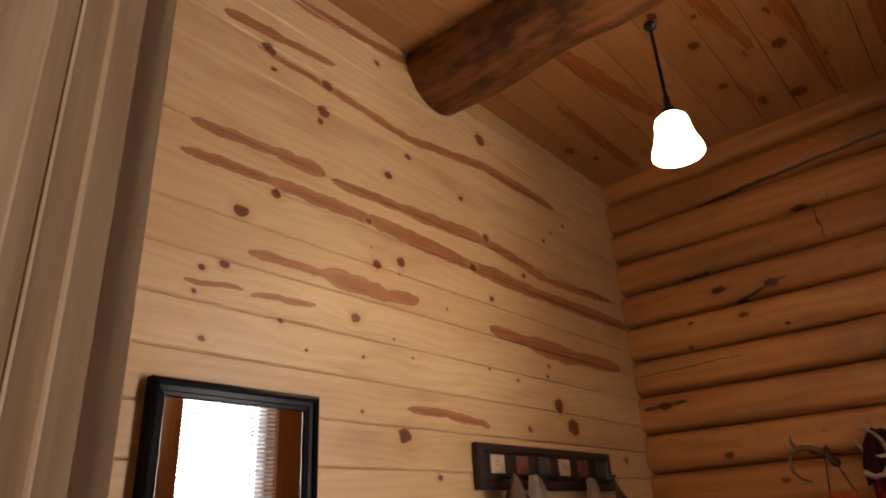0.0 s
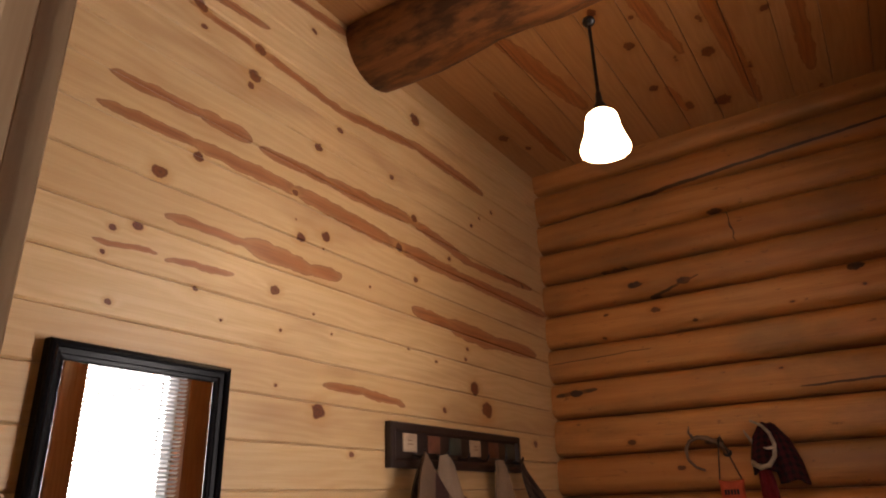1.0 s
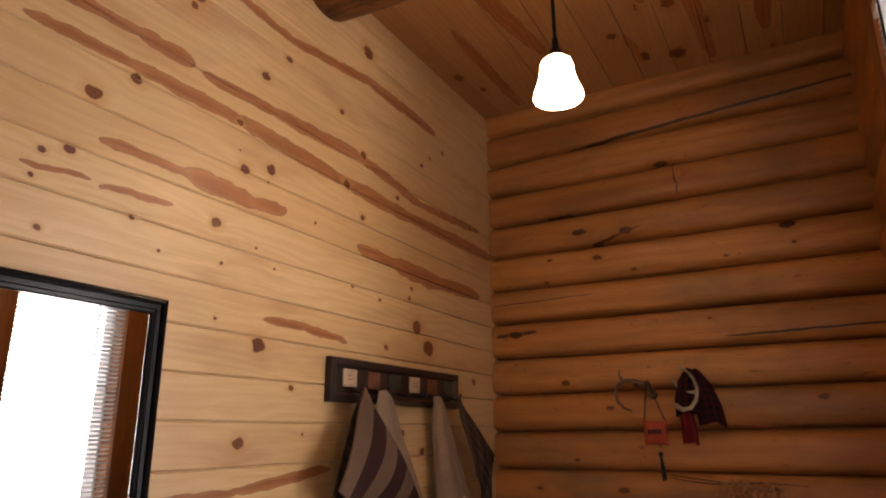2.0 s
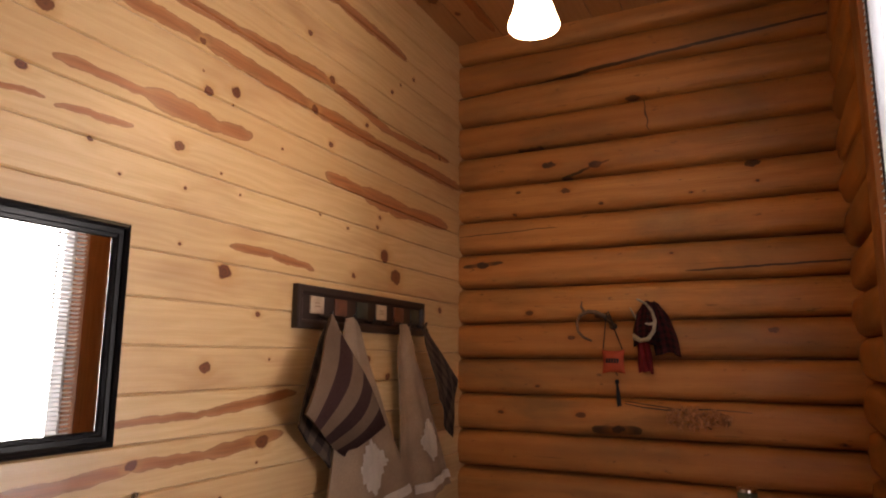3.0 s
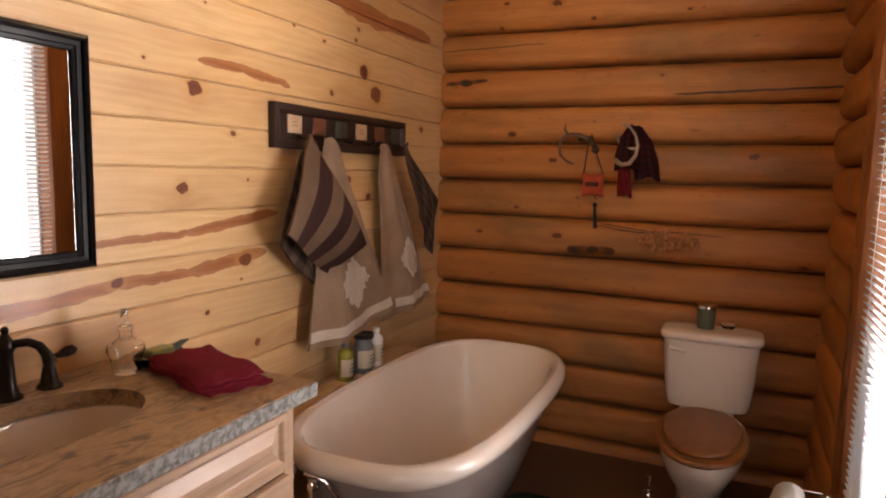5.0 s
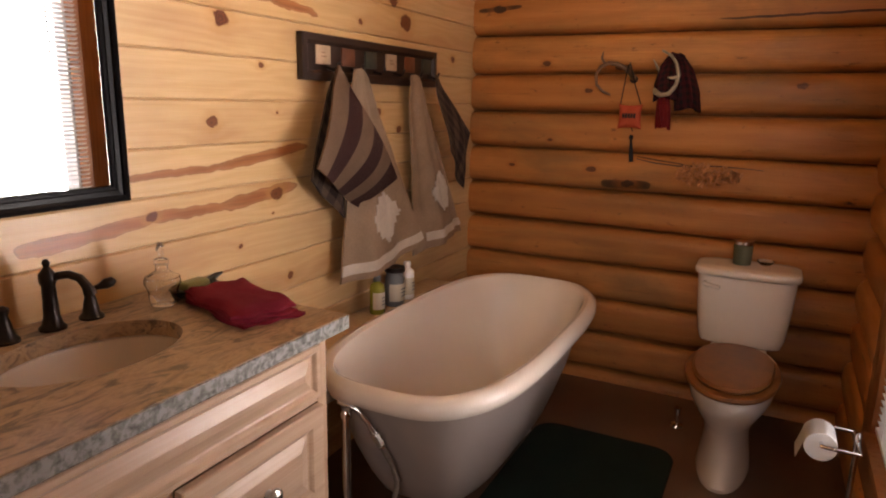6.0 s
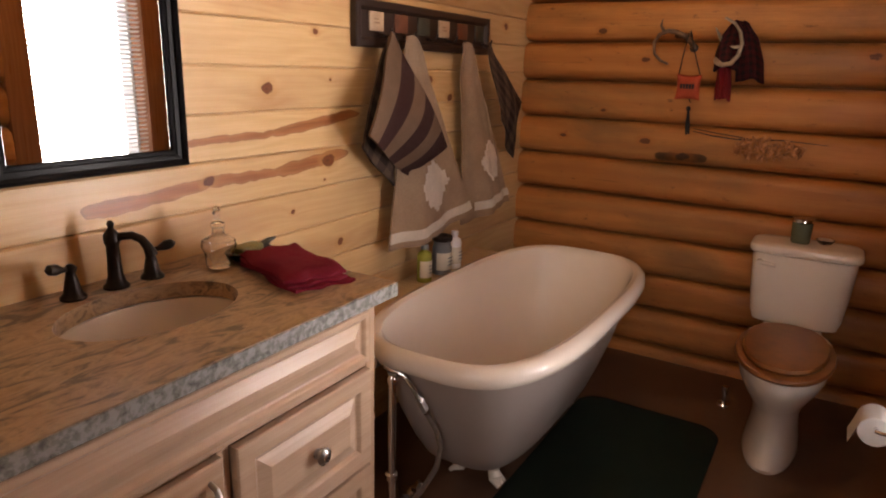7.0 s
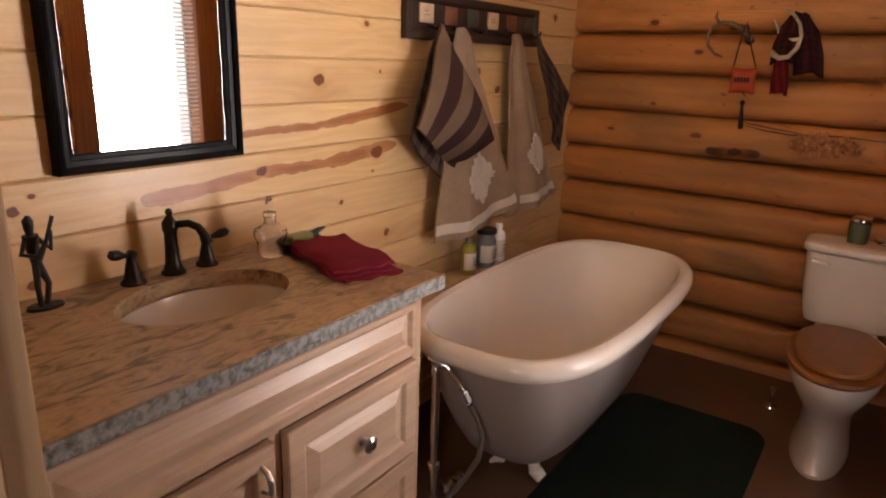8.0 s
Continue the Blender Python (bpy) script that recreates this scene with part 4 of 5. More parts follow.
# tap set
T = 0.8635
tap = thing("basin_tap", None, None, "oil-rubbed bronze widespread tap with lever handles on granite", "tap")
SX, SY = -2.296, -0.074
part("spout_body", lathed([(0.028, T), (0.028, T + 0.005), (0.021, T + 0.012), (0.0165, T + 0.03), (0.0145, T + 0.07), (0.014, T + 0.098), (0.0175, T + 0.104), (0.0175, T + 0.122), (0.010, T + 0.132), (0.006, T + 0.138), (0.0085, T + 0.146), (0.005, T + 0.153), (0.0, T + 0.155)], SX, SY, 22), BRONZE, tap)
part("spout", tubed([(SX, SY, T + 0.108), (SX + 0.012, SY - 0.018, T + 0.118), (SX + 0.024, SY - 0.038, T + 0.121), (SX + 0.035, SY - 0.056, T + 0.113), (SX + 0.042, SY - 0.066, T + 0.095), (SX + 0.045, SY - 0.070, T + 0.080), (SX + 0.046, SY - 0.072, T + 0.074)], [0.009, 0.009, 0.009, 0.0095, 0.0105, 0.0135, 0.0135], 14), BRONZE, tap)
for hx, hy, dx, dy in ((-2.394, -0.072, -0.048, -0.008), (-2.206, -0.076, 0.048, -0.016)):
    h = part("handle", lathed([(0.027, T), (0.027, T + 0.005), (0.019, T + 0.014), (0.014, T + 0.04), (0.010, T + 0.056), (0.012, T + 0.062), (0.012, T + 0.070), (0.006, T + 0.076), (0.0, T + 0.077)], hx, hy, 20), BRONZE, tap)
    part("lever", tubed([(hx - dx * 0.25, hy - dy * 0.25, T + 0.066), (hx, hy, T + 0.066), (hx + dx * 0.35, hy + dy * 0.35, T + 0.068), (hx + dx * 0.7, hy + dy * 0.7, T + 0.073), (hx + dx, hy + dy, T + 0.076), (hx + dx * 1.15, hy + dy * 1.15, T + 0.076)], [0.006, 0.006, 0.006, 0.0125, 0.011, 0.003], 12), BRONZE, h)

# figurine, one plain form
bm = bmesh.new()
FX, FY = -2.580, -0.074
lathe(bm, [(0.0, T), (0.030, T), (0.028, T + 0.006), (0.0, T + 0.008)], FX, FY, 18, 1.2, 0.8)
tube(bm, [(FX + 0.004, FY, T + 0.006), (FX + 0.010, FY - 0.004, T + 0.05), (FX - 0.004, FY, T + 0.095)], [0.006, 0.006, 0.009], 8)
tube(bm, [(FX - 0.010, FY - 0.008, T + 0.006), (FX - 0.012, FY - 0.006, T + 0.05), (FX - 0.006, FY, T + 0.095)], [0.006, 0.006, 0.009], 8)
tube(bm, [(FX - 0.005, FY, T + 0.09), (FX - 0.008, FY, T + 0.12), (FX - 0.010, FY, T + 0.150)], [0.009, 0.012, 0.015], 10)
tube(bm, [(FX - 0.010, FY, T + 0.150), (FX - 0.012, FY - 0.004, T + 0.165), (FX - 0.013, FY - 0.006, T + 0.180), (FX - 0.012, FY - 0.006, T + 0.190)], [0.006, 0.009, 0.010, 0.004], 10)
tube(bm, [(FX - 0.018, FY, T + 0.146), (FX - 0.034, FY - 0.010, T + 0.118), (FX - 0.010, FY - 0.030, T + 0.112)], [0.006, 0.005, 0.004], 8)
tube(bm, [(FX - 0.002, FY, T + 0.146), (FX + 0.020, FY - 0.012, T + 0.120), (FX + 0.016, FY - 0.026, T + 0.158)], [0.006, 0.005, 0.004], 8)
tube(bm, [(FX - 0.012, FY - 0.026, T + 0.108), (FX + 0.004, FY - 0.030, T + 0.14), (FX + 0.022, FY - 0.028, T + 0.188)], [0.008, 0.004, 0.004], 8)
thing("figurine", bm, IRON, "slender dark cast metal flute player figurine on the worktop", "figurine")

# soap pump bottle
PX, PY = -2.052, -0.130
bottle = thing("soap_bottle", None, None, "clear faceted glass soap bottle with a pump, on the granite", "bottle")
shape = [(0.030, 0.0), (0.033, 0.004), (0.036, 0.036), (0.044, 0.054), (0.042, 0.068), (0.022, 0.080), (0.015, 0.086), (0.015, 0.098)]
wall = [(r, T + h) for r, h in shape] + [(r - 0.003, T + max(h, 0.005)) for r, h in reversed(shape)] + [(0.0, T + 0.005)]
part("glass_body", lathed(wall, PX, PY, 12), GLASS, bottle)
pump = part("pump", lathed([(0.017, T + 0.100), (0.017, T + 0.112), (0.007, T + 0.116), (0.006, T + 0.142), (0.009, T + 0.144), (0.009, T + 0.152), (0.0, T + 0.154)], PX, PY, 16), clear("clear_pump_plastic", (0.9, 0.9, 0.92), 0.15), bottle, "clear plastic pump")
part("nozzle", tubed([(PX, PY, T + 0.148), (PX - 0.02, PY - 0.015, T + 0.147), (PX - 0.028, PY - 0.021, T + 0.142)], [0.005, 0.004, 0.003], 8), pump.data.materials[0], pump)

# stone soap dish and bar
dish = thing("soap_dish", lathed([(0.0, T), (0.040, T), (0.054, T + 0.010), (0.062, T + 0.024), (0.057, T + 0.026), (0.047, T + 0.015), (0.0, T + 0.012)], -1.960, -0.135, 20, 1.15, 0.72), GREEN_STONE, "dark green stone leaf-shaped soap dish", "dish")
part("handle", tubed([(-1.915, -0.130, T + 0.020), (-1.885, -0.132, T + 0.034), (-1.865, -0.136, T + 0.038)], [0.014, 0.008, 0.003], 8), GREEN_STONE, dish)
thing("soap_bar", boxed(-2.000, -1.925, -0.158, -0.115, T + 0.016, T + 0.040, 0.009, 3), SOAP, "olive green bar of soap in the dish", "soap")

# folded face cloth with a fringe
bm = bmesh.new()
for layer in range(3):
    n = 14
    vs = {}
    for side in (0, 1):
        for j in range(n + 1):
            for i in range(n + 1):
                u, v = i / n - 0.5, j / n - 0.5
                sx = 0.115 - 0.004 * layer
                edge = 1 - smoothstep(0.40, 0.5, max(abs(u), abs(v)))
                h = T + 0.0005 + 0.0105 * layer + (0.0030 + 0.0085 * (0.3 + 0.7 * edge)) * side + 0.004 * layer * edge * side
                h += 0.0035 * noise.noise(Vector((u * 9, v * 9, layer * 3.3))) * (side + 0.2)
                px, py = u * 0.160 - 0.004 * layer + 0.007 * math.sin(v * 9 + layer * 2), v * 0.275 + 0.006 * layer + 0.006 * math.sin(u * 14 + layer)
                a = 0.335
                vs[side, i, j] = bm.verts.new((-1.985 + px * math.cos(a) - py * math.sin(a) * -1.0, -0.325 + px * math.sin(a) * -1.0 + py * math.cos(a), max(h, T + 0.0005)))
    for j in range(n):
        for i in range(n):
            bm.faces.new((vs[1, i, j], vs[1, i + 1, j], vs[1, i + 1, j + 1], vs[1, i, j + 1]))
            bm.faces.new((vs[0, i, j], vs[0, i, j + 1], vs[0, i + 1, j + 1], vs[0, i + 1, j]))
    for i in range(n):
        for a, b in (((i, 0), (i + 1, 0)), ((n, i), (n, i + 1)), ((i + 1, n), (i, n)), ((0, i + 1), (0, i))):
            bm.faces.new((vs[0, a[0], a[1]], vs[0, b[0], b[1]], vs[1, b[0], b[1]], vs[1, a[0], a[1]]))
bmesh.ops.recalc_face_normals(bm, faces=bm.faces)
thing("folded_washcloth", bm, BURGUNDY, "folded burgundy terry washcloth lying on the worktop", "cloth")

# ---- claw-foot bathtub ----
TX, TY = -1.045, -0.530


def oval(a, b, z, e=3.2, n=72, cx=TX, cy=TY):
    pts = []
    for k in range(n):
        t = k * math.tau / n
        c, s = math.cos(t), math.sin(t)
        pts.append((cx + a * abs(c) ** (2 / e) * (1 if c > 0 else -1), cy + b * abs(s) ** (2 / e) * (1 if s > 0 else -1), z))
    return pts


def shell(rows, closed=True, ended=True):
    bm = bmesh.new()
    rings = [[bm.verts.new(p) for p in r] for r in rows]
    n = len(rings[0])
    for a, b in zip(rings, rings[1:]):
        for k in range(n):
            bm.faces.new((a[k], a[(k + 1) % n], b[(k + 1) % n], b[k]))
    if closed:
        bm.faces.new(rings[0])
    if ended:
        bm.faces.new(rings[-1])
    bmesh.ops.recalc_face_normals(bm, faces=bm.faces)
    return bm


tub = thing("bathtub", None, None, "claw-foot roll-top bathtub, white inside, greyish painted outside", "bathtub")
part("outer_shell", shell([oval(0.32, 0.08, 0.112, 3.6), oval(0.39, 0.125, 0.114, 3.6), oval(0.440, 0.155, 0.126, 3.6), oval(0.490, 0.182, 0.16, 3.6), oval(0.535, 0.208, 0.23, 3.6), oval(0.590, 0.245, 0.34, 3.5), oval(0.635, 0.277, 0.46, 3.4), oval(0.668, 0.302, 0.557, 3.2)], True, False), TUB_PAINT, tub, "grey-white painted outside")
part("basin", shell([oval(0.660, 0.300, 0.556), oval(0.672, 0.312, 0.541), oval(0.690, 0.328, 0.536), oval(0.703, 0.341, 0.545), oval(0.709, 0.347, 0.563), oval(0.705, 0.343, 0.583), oval(0.692, 0.330, 0.597), oval(0.675, 0.314, 0.601), oval(0.659, 0.297, 0.593), oval(0.649, 0.288, 0.573), oval(0.630, 0.272, 0.51), oval(0.585, 0.242, 0.39), oval(0.525, 0.200, 0.28), oval(0.465, 0.160, 0.205), oval(0.40, 0.115, 0.170), oval(0.28, 0.07, 0.155), oval(0.09, 0.03, 0.152)], False), PORCELAIN, tub, "white enamelled basin with rolled rim")
for fx, fy in ((-1.335, -0.590), (-0.715, -0.590), (-1.335, -0.470), (-0.715, -0.470)):
    o = -1 if fy < TY else 1
    ex = -0.018 if fx < TX else 0.018
    bm = tubed([(fx - ex, fy - 0.05 * o, 0.165), (fx - ex * 0.3, fy - 0.015 * o, 0.125), (fx + ex * 0.3, fy + 0.006 * o, 0.085), (fx + ex * 0.5, fy - 0.004 * o, 0.05), (fx + ex, fy + 0.012 * o, 0.028), (fx + ex * 1.2, fy + 0.022 * o, 0.016)], [0.040, 0.036, 0.024, 0.020, 0.026, 0.015], 12)
    for k in (-1, 0, 1):
        tube(bm, [(fx + ex + 0.014 * k, fy, 0.030), (fx + ex + 0.019 * k, fy + 0.022 * o, 0.022), (fx + ex + 0.021 * k, fy + 0.034 * o, 0.010)], [0.011, 0.011, 0.008], 8)
    for v in bm.verts:
        v.co.z = max(v.co.z, 0.0)
    part("claw_foot", bm, PORCELAIN, tub, "white claw foot")
# drain, overflow and supply pipes at the tap end
pipes = thing("tub_plumbing", None, None, "chrome supply pipe with valve and braided hose at the tub's end", "pipe")
part("supply_pipe", tubed([(-1.750, -0.450, 0.000), (-1.750, -0.450, 0.250), (-1.750, -0.450, 0.500), (-1.748, -0.448, 0.515)], 0.012, 14), CHROME, pipes)
part("pipe_collar", lathed([(0.0, 0.505), (0.017, 0.507), (0.018, 0.520), (0.012, 0.530), (0.0, 0.531)], -1.750, -0.450, 16), CHROME, pipes)
part("pipe_collar", lathed([(0.013, 0.195), (0.019, 0.198), (0.019, 0.212), (0.013, 0.215)], -1.750, -0.450, 16), CHROME, pipes)
part("floor_flange", lathed([(0.034, 0.0), (0.032, 0.006), (0.014, 0.012)], -1.750, -0.450, 20), CHROME, pipes)
part("tap_body", tubed([(-1.745, -0.370, 0.545), (-1.715, -0.370, 0.545), (-1.665, -0.370, 0.545)], [0.022, 0.024, 0.018], 14), NICKEL, pipes)
part("elbow", tubed([(-1.730, -0.410, 0.535), (-1.720, -0.470, 0.520), (-1.710, -0.495, 0.485), (-1.703, -0.510, 0.455)], [0.008, 0.008, 0.008, 0.008], 10), CHROME, pipes)
part("hose_nut", tubed([(-1.703, -0.510, 0.455), (-1.695, -0.522, 0.425), (-1.690, -0.530, 0.405)], [0.013, 0.014, 0.010], 6), NICKEL, pipes)
part("hose", tubed([(-1.690, -0.530, 0.405), (-1.670, -0.550, 0.350), (-1.657, -0.560, 0.290), (-1.660, -0.550, 0.220), (-1.685, -0.520, 0.150), (-1.710, -0.485, 0.090), (-1.715, -0.475, 0.030), (-1.715, -0.475, 0.000)], 0.0085, 12), ROSE_HOSE, pipes)
part("waste_pipe", tubed([(-1.645, -0.490, 0.130), (-1.665, -0.470, 0.100), (-1.665, -0.450, 0.050), (-1.665, -0.450, 0.000)], 0.019, 14), CHROME, pipes)
part("waste_nut", tubed([(-1.665, -0.450, 0.075), (-1.665, -0.450, 0.105)], 0.025, 8), CHROME, pipes)
part("valve_handle", tubed([(-1.675, -0.480, 0.130), (-1.685, -0.510, 0.145)], [0.012, 0.016], 10), CHROME, pipes)

# ledge behind the tub with bottles
thing("ledge", boxed(-1.70, -0.45, -0.150, -0.001, 0.513, 0.540, 0.003), TRIM, "narrow pine ledge between tub and plank wall", "ledge")
L = 0.5405


def small_bottle(x, y, r, h, neck, body, cap, label_text, name, cat):
    b = thing(name, None, None, label_text, cat)
    part("body", lathed([(r * 0.92, L), (r, L + 0.004), (r, L + h * 0.70), (r * 0.85, L + h * 0.78), (neck, L + h * 0.84), (neck, L + h * 0.88), (0.0, L + h * 0.88)], x, y, 22), body, b)
    part("cap", lathed([(neck * 1.15, L + h * 0.88), (neck * 1.2, L + h * 0.90), (neck * 1.15, L + h), (0.0, L + h)], x, y, 18), cap, b)
    lab = lathed([(r + 0.0006, L + h * 0.14), (r + 0.0012, L + h * 0.15), (r + 0.0012, L + h * 0.58), (r + 0.0006, L + h * 0.59)], x, y, 22)
    dele = [f for f in lab.faces if f.calc_center_median().y > y or len(f.verts) > 4]
    bmesh.ops.delete(lab, geom=dele, context="FACES")
    part("label", lab, LABEL, b, "cream paper label")
    for k in range(3):
        part("print_bar", boxed(x - r * 0.45, x + r * 0.4, y - r - 0.0022, y - r - 0.0010, L + h * (0.26 + 0.09 * k), L + h * (0.29 + 0.09 * k)), SLATE, b)
    return b


small_bottle(-1.020, -0.085, 0.030, 0.150, 0.013, GREEN_GLASS, SLATE, "bottle of green bath oil on the ledge", "bath_bottle", "bottle")
small_bottle(-0.888, -0.085, 0.040, 0.160, 0.036, SLATE, IRON, "slate grey jar with a dark lid on the ledge", "bath_jar", "jar")
small_bottle(-0.785, -0.085, 0.030, 0.160, 0.013, WHITE, WHITE, "white lotion bottle on the ledge", "lotion_bottle", "bottle")

# ---- toilet ----
QY = -1.368
toilet = thing("toilet", None, None, "white two-piece toilet with a closed varnished oak seat", "toilet")


def egg(x_back, x_front, w, z, n=48, cy=QY):
    """An elongated outline, blunt at the back."""
    pts = []
    for k in range(n):
        t = k * math.tau / n
        c, s = math.cos(t), math.sin(t)
        mid = x_back + (x_front - x_back) * 0.45
        x = mid + (x_front - mid) * c if c > 0 else mid + (mid - x_back) * -1 * abs(c) ** 0.8 * -1 * -1
        if c <= 0:
            x = mid + (x_back - mid) * abs(c) ** 0.8
        pts.append((x, cy + w * abs(s) ** 0.9 * (1 if s > 0 else -1), z))
    return pts


part("bowl", shell([egg(-0.277, -0.770, 0.095, 0.0), egg(-0.277, -0.774, 0.098, 0.015), egg(-0.285, -0.755, 0.092, 0.05), egg(-0.292, -0.733, 0.083, 0.12), egg(-0.285, -0.733, 0.085, 0.18), egg(-0.270, -0.770, 0.100, 0.235), egg(-0.254, -0.831, 0.128, 0.29), egg(-0.247, -0.868, 0.149, 0.34), egg(-0.247, -0.883, 0.156, 0.38), egg(-0.247, -0.883, 0.156, 0.396), egg(-0.262, -0.868, 0.141, 0.398)]), PORCELAIN, toilet)
part("tank_shelf", boxed(-0.34, -0.05, QY - 0.11, QY + 0.11, 0.30, 0.375, 0.012, 3), PORCELAIN, toilet)
part("seat", shell([egg(-0.367, -0.888, 0.160, 0.400), egg(-0.364, -0.893, 0.163, 0.408), egg(-0.367, -0.888, 0.160, 0.418), egg(-0.390, -0.864, 0.140, 0.419)]), OAK, toilet, "varnished oak seat ring")
part("lid", shell([egg(-0.375, -0.849, 0.136, 0.4195), egg(-0.371, -0.854, 0.140, 0.428), egg(-0.375, -0.848, 0.134, 0.439), egg(-0.405, -0.804, 0.111, 0.441)]), OAK, toilet, "closed varnished oak lid")
for dy in (-0.064, 0.064):
    part("hinge", boxed(-0.395, -0.355, QY + dy - 0.012, QY + dy + 0.012, 0.399, 0.432, 0.005), CHROME, toilet)


def tank_ring(depth, half, z, back=-0.028, e=5.0, n=48):
    """A rounded rectangle against the wall."""
    return [(x, y, z) for x, y, _ in oval(depth / 2, half * 0.80, z, e, n, back - depth / 2, QY)]


part("tank", shell([tank_ring(0.165, 0.180, 0.3720, -0.035), tank_ring(0.185, 0.200, 0.3795), tank_ring(0.195, 0.214, 0.4171), tank_ring(0.203, 0.228, 0.5205), tank_ring(0.210, 0.240, 0.6709)]), PORCELAIN, toilet)
part("tank_lid", shell([tank_ring(0.212, 0.240, 0.6714, -0.026), tank_ring(0.228, 0.252, 0.6747, -0.018), tank_ring(0.233, 0.256, 0.6822, -0.018), tank_ring(0.233, 0.256, 0.6954, -0.018), tank_ring(0.226, 0.251, 0.7048, -0.021), tank_ring(0.205, 0.235, 0.7104, -0.03), tank_ring(0.14, 0.17, 0.7118, -0.06)]), PORCELAIN, toilet)
part("flush_lever", tubed([(-0.240, QY + 0.155, 0.640), (-0.258, QY + 0.155, 0.640), (-0.262, QY + 0.135, 0.638), (-0.264, QY + 0.095, 0.633)], [0.011, 0.010, 0.009, 0.008], 10), PORCELAIN, toilet)
valve = thing("supply_valve", None, None, "small chrome shut-off valve on the floor beside the toilet", "valve")
part("stem", tubed([(-0.30, -1.165, 0.0), (-0.30, -1.165, 0.06)], 0.008, 10), CHROME, valve)
part("valve_body", tubed([(-0.30, -1.165, 0.055), (-0.30, -1.165, 0.085)], 0.014, 12), CHROME, valve)
part("floor_ring", lathed([(0.028, 0.0), (0.025, 0.008), (0.008, 0.012)], -0.30, -1.165, 16), CHROME, valve)

candle = thing("candle_jar", None, None, "grey-green glass candle jar with a clear lid on the tank", "candle")
CQ = (-0.125, -1.340)
part("jar", lathed([(0.034, 0.7125), (0.036, 0.7155), (0.038, 0.7620), (0.039, 0.7957), (0.035, 0.7965), (0.034, 0.7620), (0.0, 0.7545)], CQ[0], CQ[1], 26), CANDLE, candle)
part("lid", lathed([(0.037, 0.7973), (0.040, 0.7995), (0.040, 0.8115), (0.034, 0.8160), (0.0, 0.8175)], CQ[0], CQ[1], 26), CHROME, candle, "silvery glass lid")
thing("glass_dish", lathed([(0.018, 0.7125), (0.022, 0.7147), (0.032, 0.7260), (0.034, 0.7320), (0.031, 0.7313), (0.018, 0.7185), (0.0, 0.7177)], -0.10, -1.430, 22), GLASS, "small clear glass dish on the tank", "dish")

# ---- rug ----
def rounded(x0, x1, y0, y1, r, n=8):
    pts = []
    for cx, cy, a0 in ((x1 - r, y1 - r, 0), (x0 + r, y1 - r, 90), (x0 + r, y0 + r, 180), (x1 - r, y0 + r, 270)):
        for i in range(n + 1):
            a = radians(a0 + 90 * i / n)
            pts.append((cx + r * math.cos(a), cy + r * math.sin(a)))
    return pts


RU = (-1.62, -0.555, -1.200, -0.630)
rows = []
for d, z in ((0.004, 0.001), (0.0, 0.006), (0.003, 0.013), (0.012, 0.017), (0.03, 0.018)):
    rows.append([(x, y, z) for x, y in rounded(RU[0] + d, RU[1] - d, RU[2] + d, RU[3] - d, 0.09)])
thing("bath_rug", shell(rows), RUG, "dark green tufted bath rug with rounded corners on the floor", "rug")

# ---- toilet paper stand ----
stand = thing("paper_stand", None, None, "chrome floor stand holding a white toilet roll", "paper holder")
HX, HY, HZ = -1.06, -1.722, 0.435
RY = -1.630
part("pole", tubed([(HX, HY, 0.012), (HX, HY, 0.30), (HX, HY, HZ + 0.02), (HX, HY, HZ + 0.032)], [0.008, 0.008, 0.008, 0.004], 12), CHROME, stand)
part("base", lathed([(0.050, 0.0), (0.051, 0.006), (0.046, 0.012), (0.012, 0.018)], HX, HY, 28), CHROME, stand)
part("cross_bar", tubed([(HX - 0.075, HY, HZ), (HX, HY, HZ), (HX + 0.075, HY, HZ)], 0.006, 10), CHROME, stand)
part("arm", tubed([(HX - 0.075, HY - 0.004, HZ), (HX - 0.075, HY + 0.05, HZ), (HX - 0.075, RY - 0.012, HZ), (HX - 0.070, RY, HZ), (HX - 0.055, RY, HZ), (HX + 0.06, RY, HZ)], 0.0055, 10), CHROME, stand)
part("arm", tubed([(HX + 0.075, HY - 0.004, HZ), (HX + 0.075, HY + 0.05, HZ), (HX + 0.075, RY - 0.03, HZ)], 0.0055, 10), CHROME, stand)
roll = lathed([(0.0195, -0.050), (0.041, -0.050), (0.043, -0.048), (0.043, 0.048), (0.041, 0.050), (0.0195, 0.050), (0.0190, 0.0), (0.0195, -0.050)], sides=36)
for v in roll.verts:
    v.co = Vector((HX + v.co.z, RY + v.co.x, HZ - 0.013 + v.co.y))
paper = thing("toilet_roll", roll, PAPER, "white toilet roll with a loose hanging end", "toilet roll")
bm = bmesh.new()
prev = None
for i in range(13):
    if i < 8:
        a = radians(80 + 13 * i)
        p = (RY + 0.0440 * math.cos(a) * -1 * -1, HZ - 0.013 + 0.0440 * math.sin(a))
        p = (RY - 0.0440 * math.cos(a) * -1, p[1])
    else:
        p = (RY - 0.0445 - 0.003 * (i - 7), HZ - 0.013 - 0.010 * (i - 7))
    p = (2 * RY - p[0], p[1])
    row = [bm.verts.new((HX - 0.048, p[0], p[1])), bm.verts.new((HX + 0.048, p[0], p[1]))]
    if prev:
        bm.faces.new((prev[0], prev[1], row[1], row[0]))
    prev = row
bmesh.ops.solidify(bm, geom=bm.faces[:], thickness=0.0008)
part("loose_end", bm, PAPER, paper)

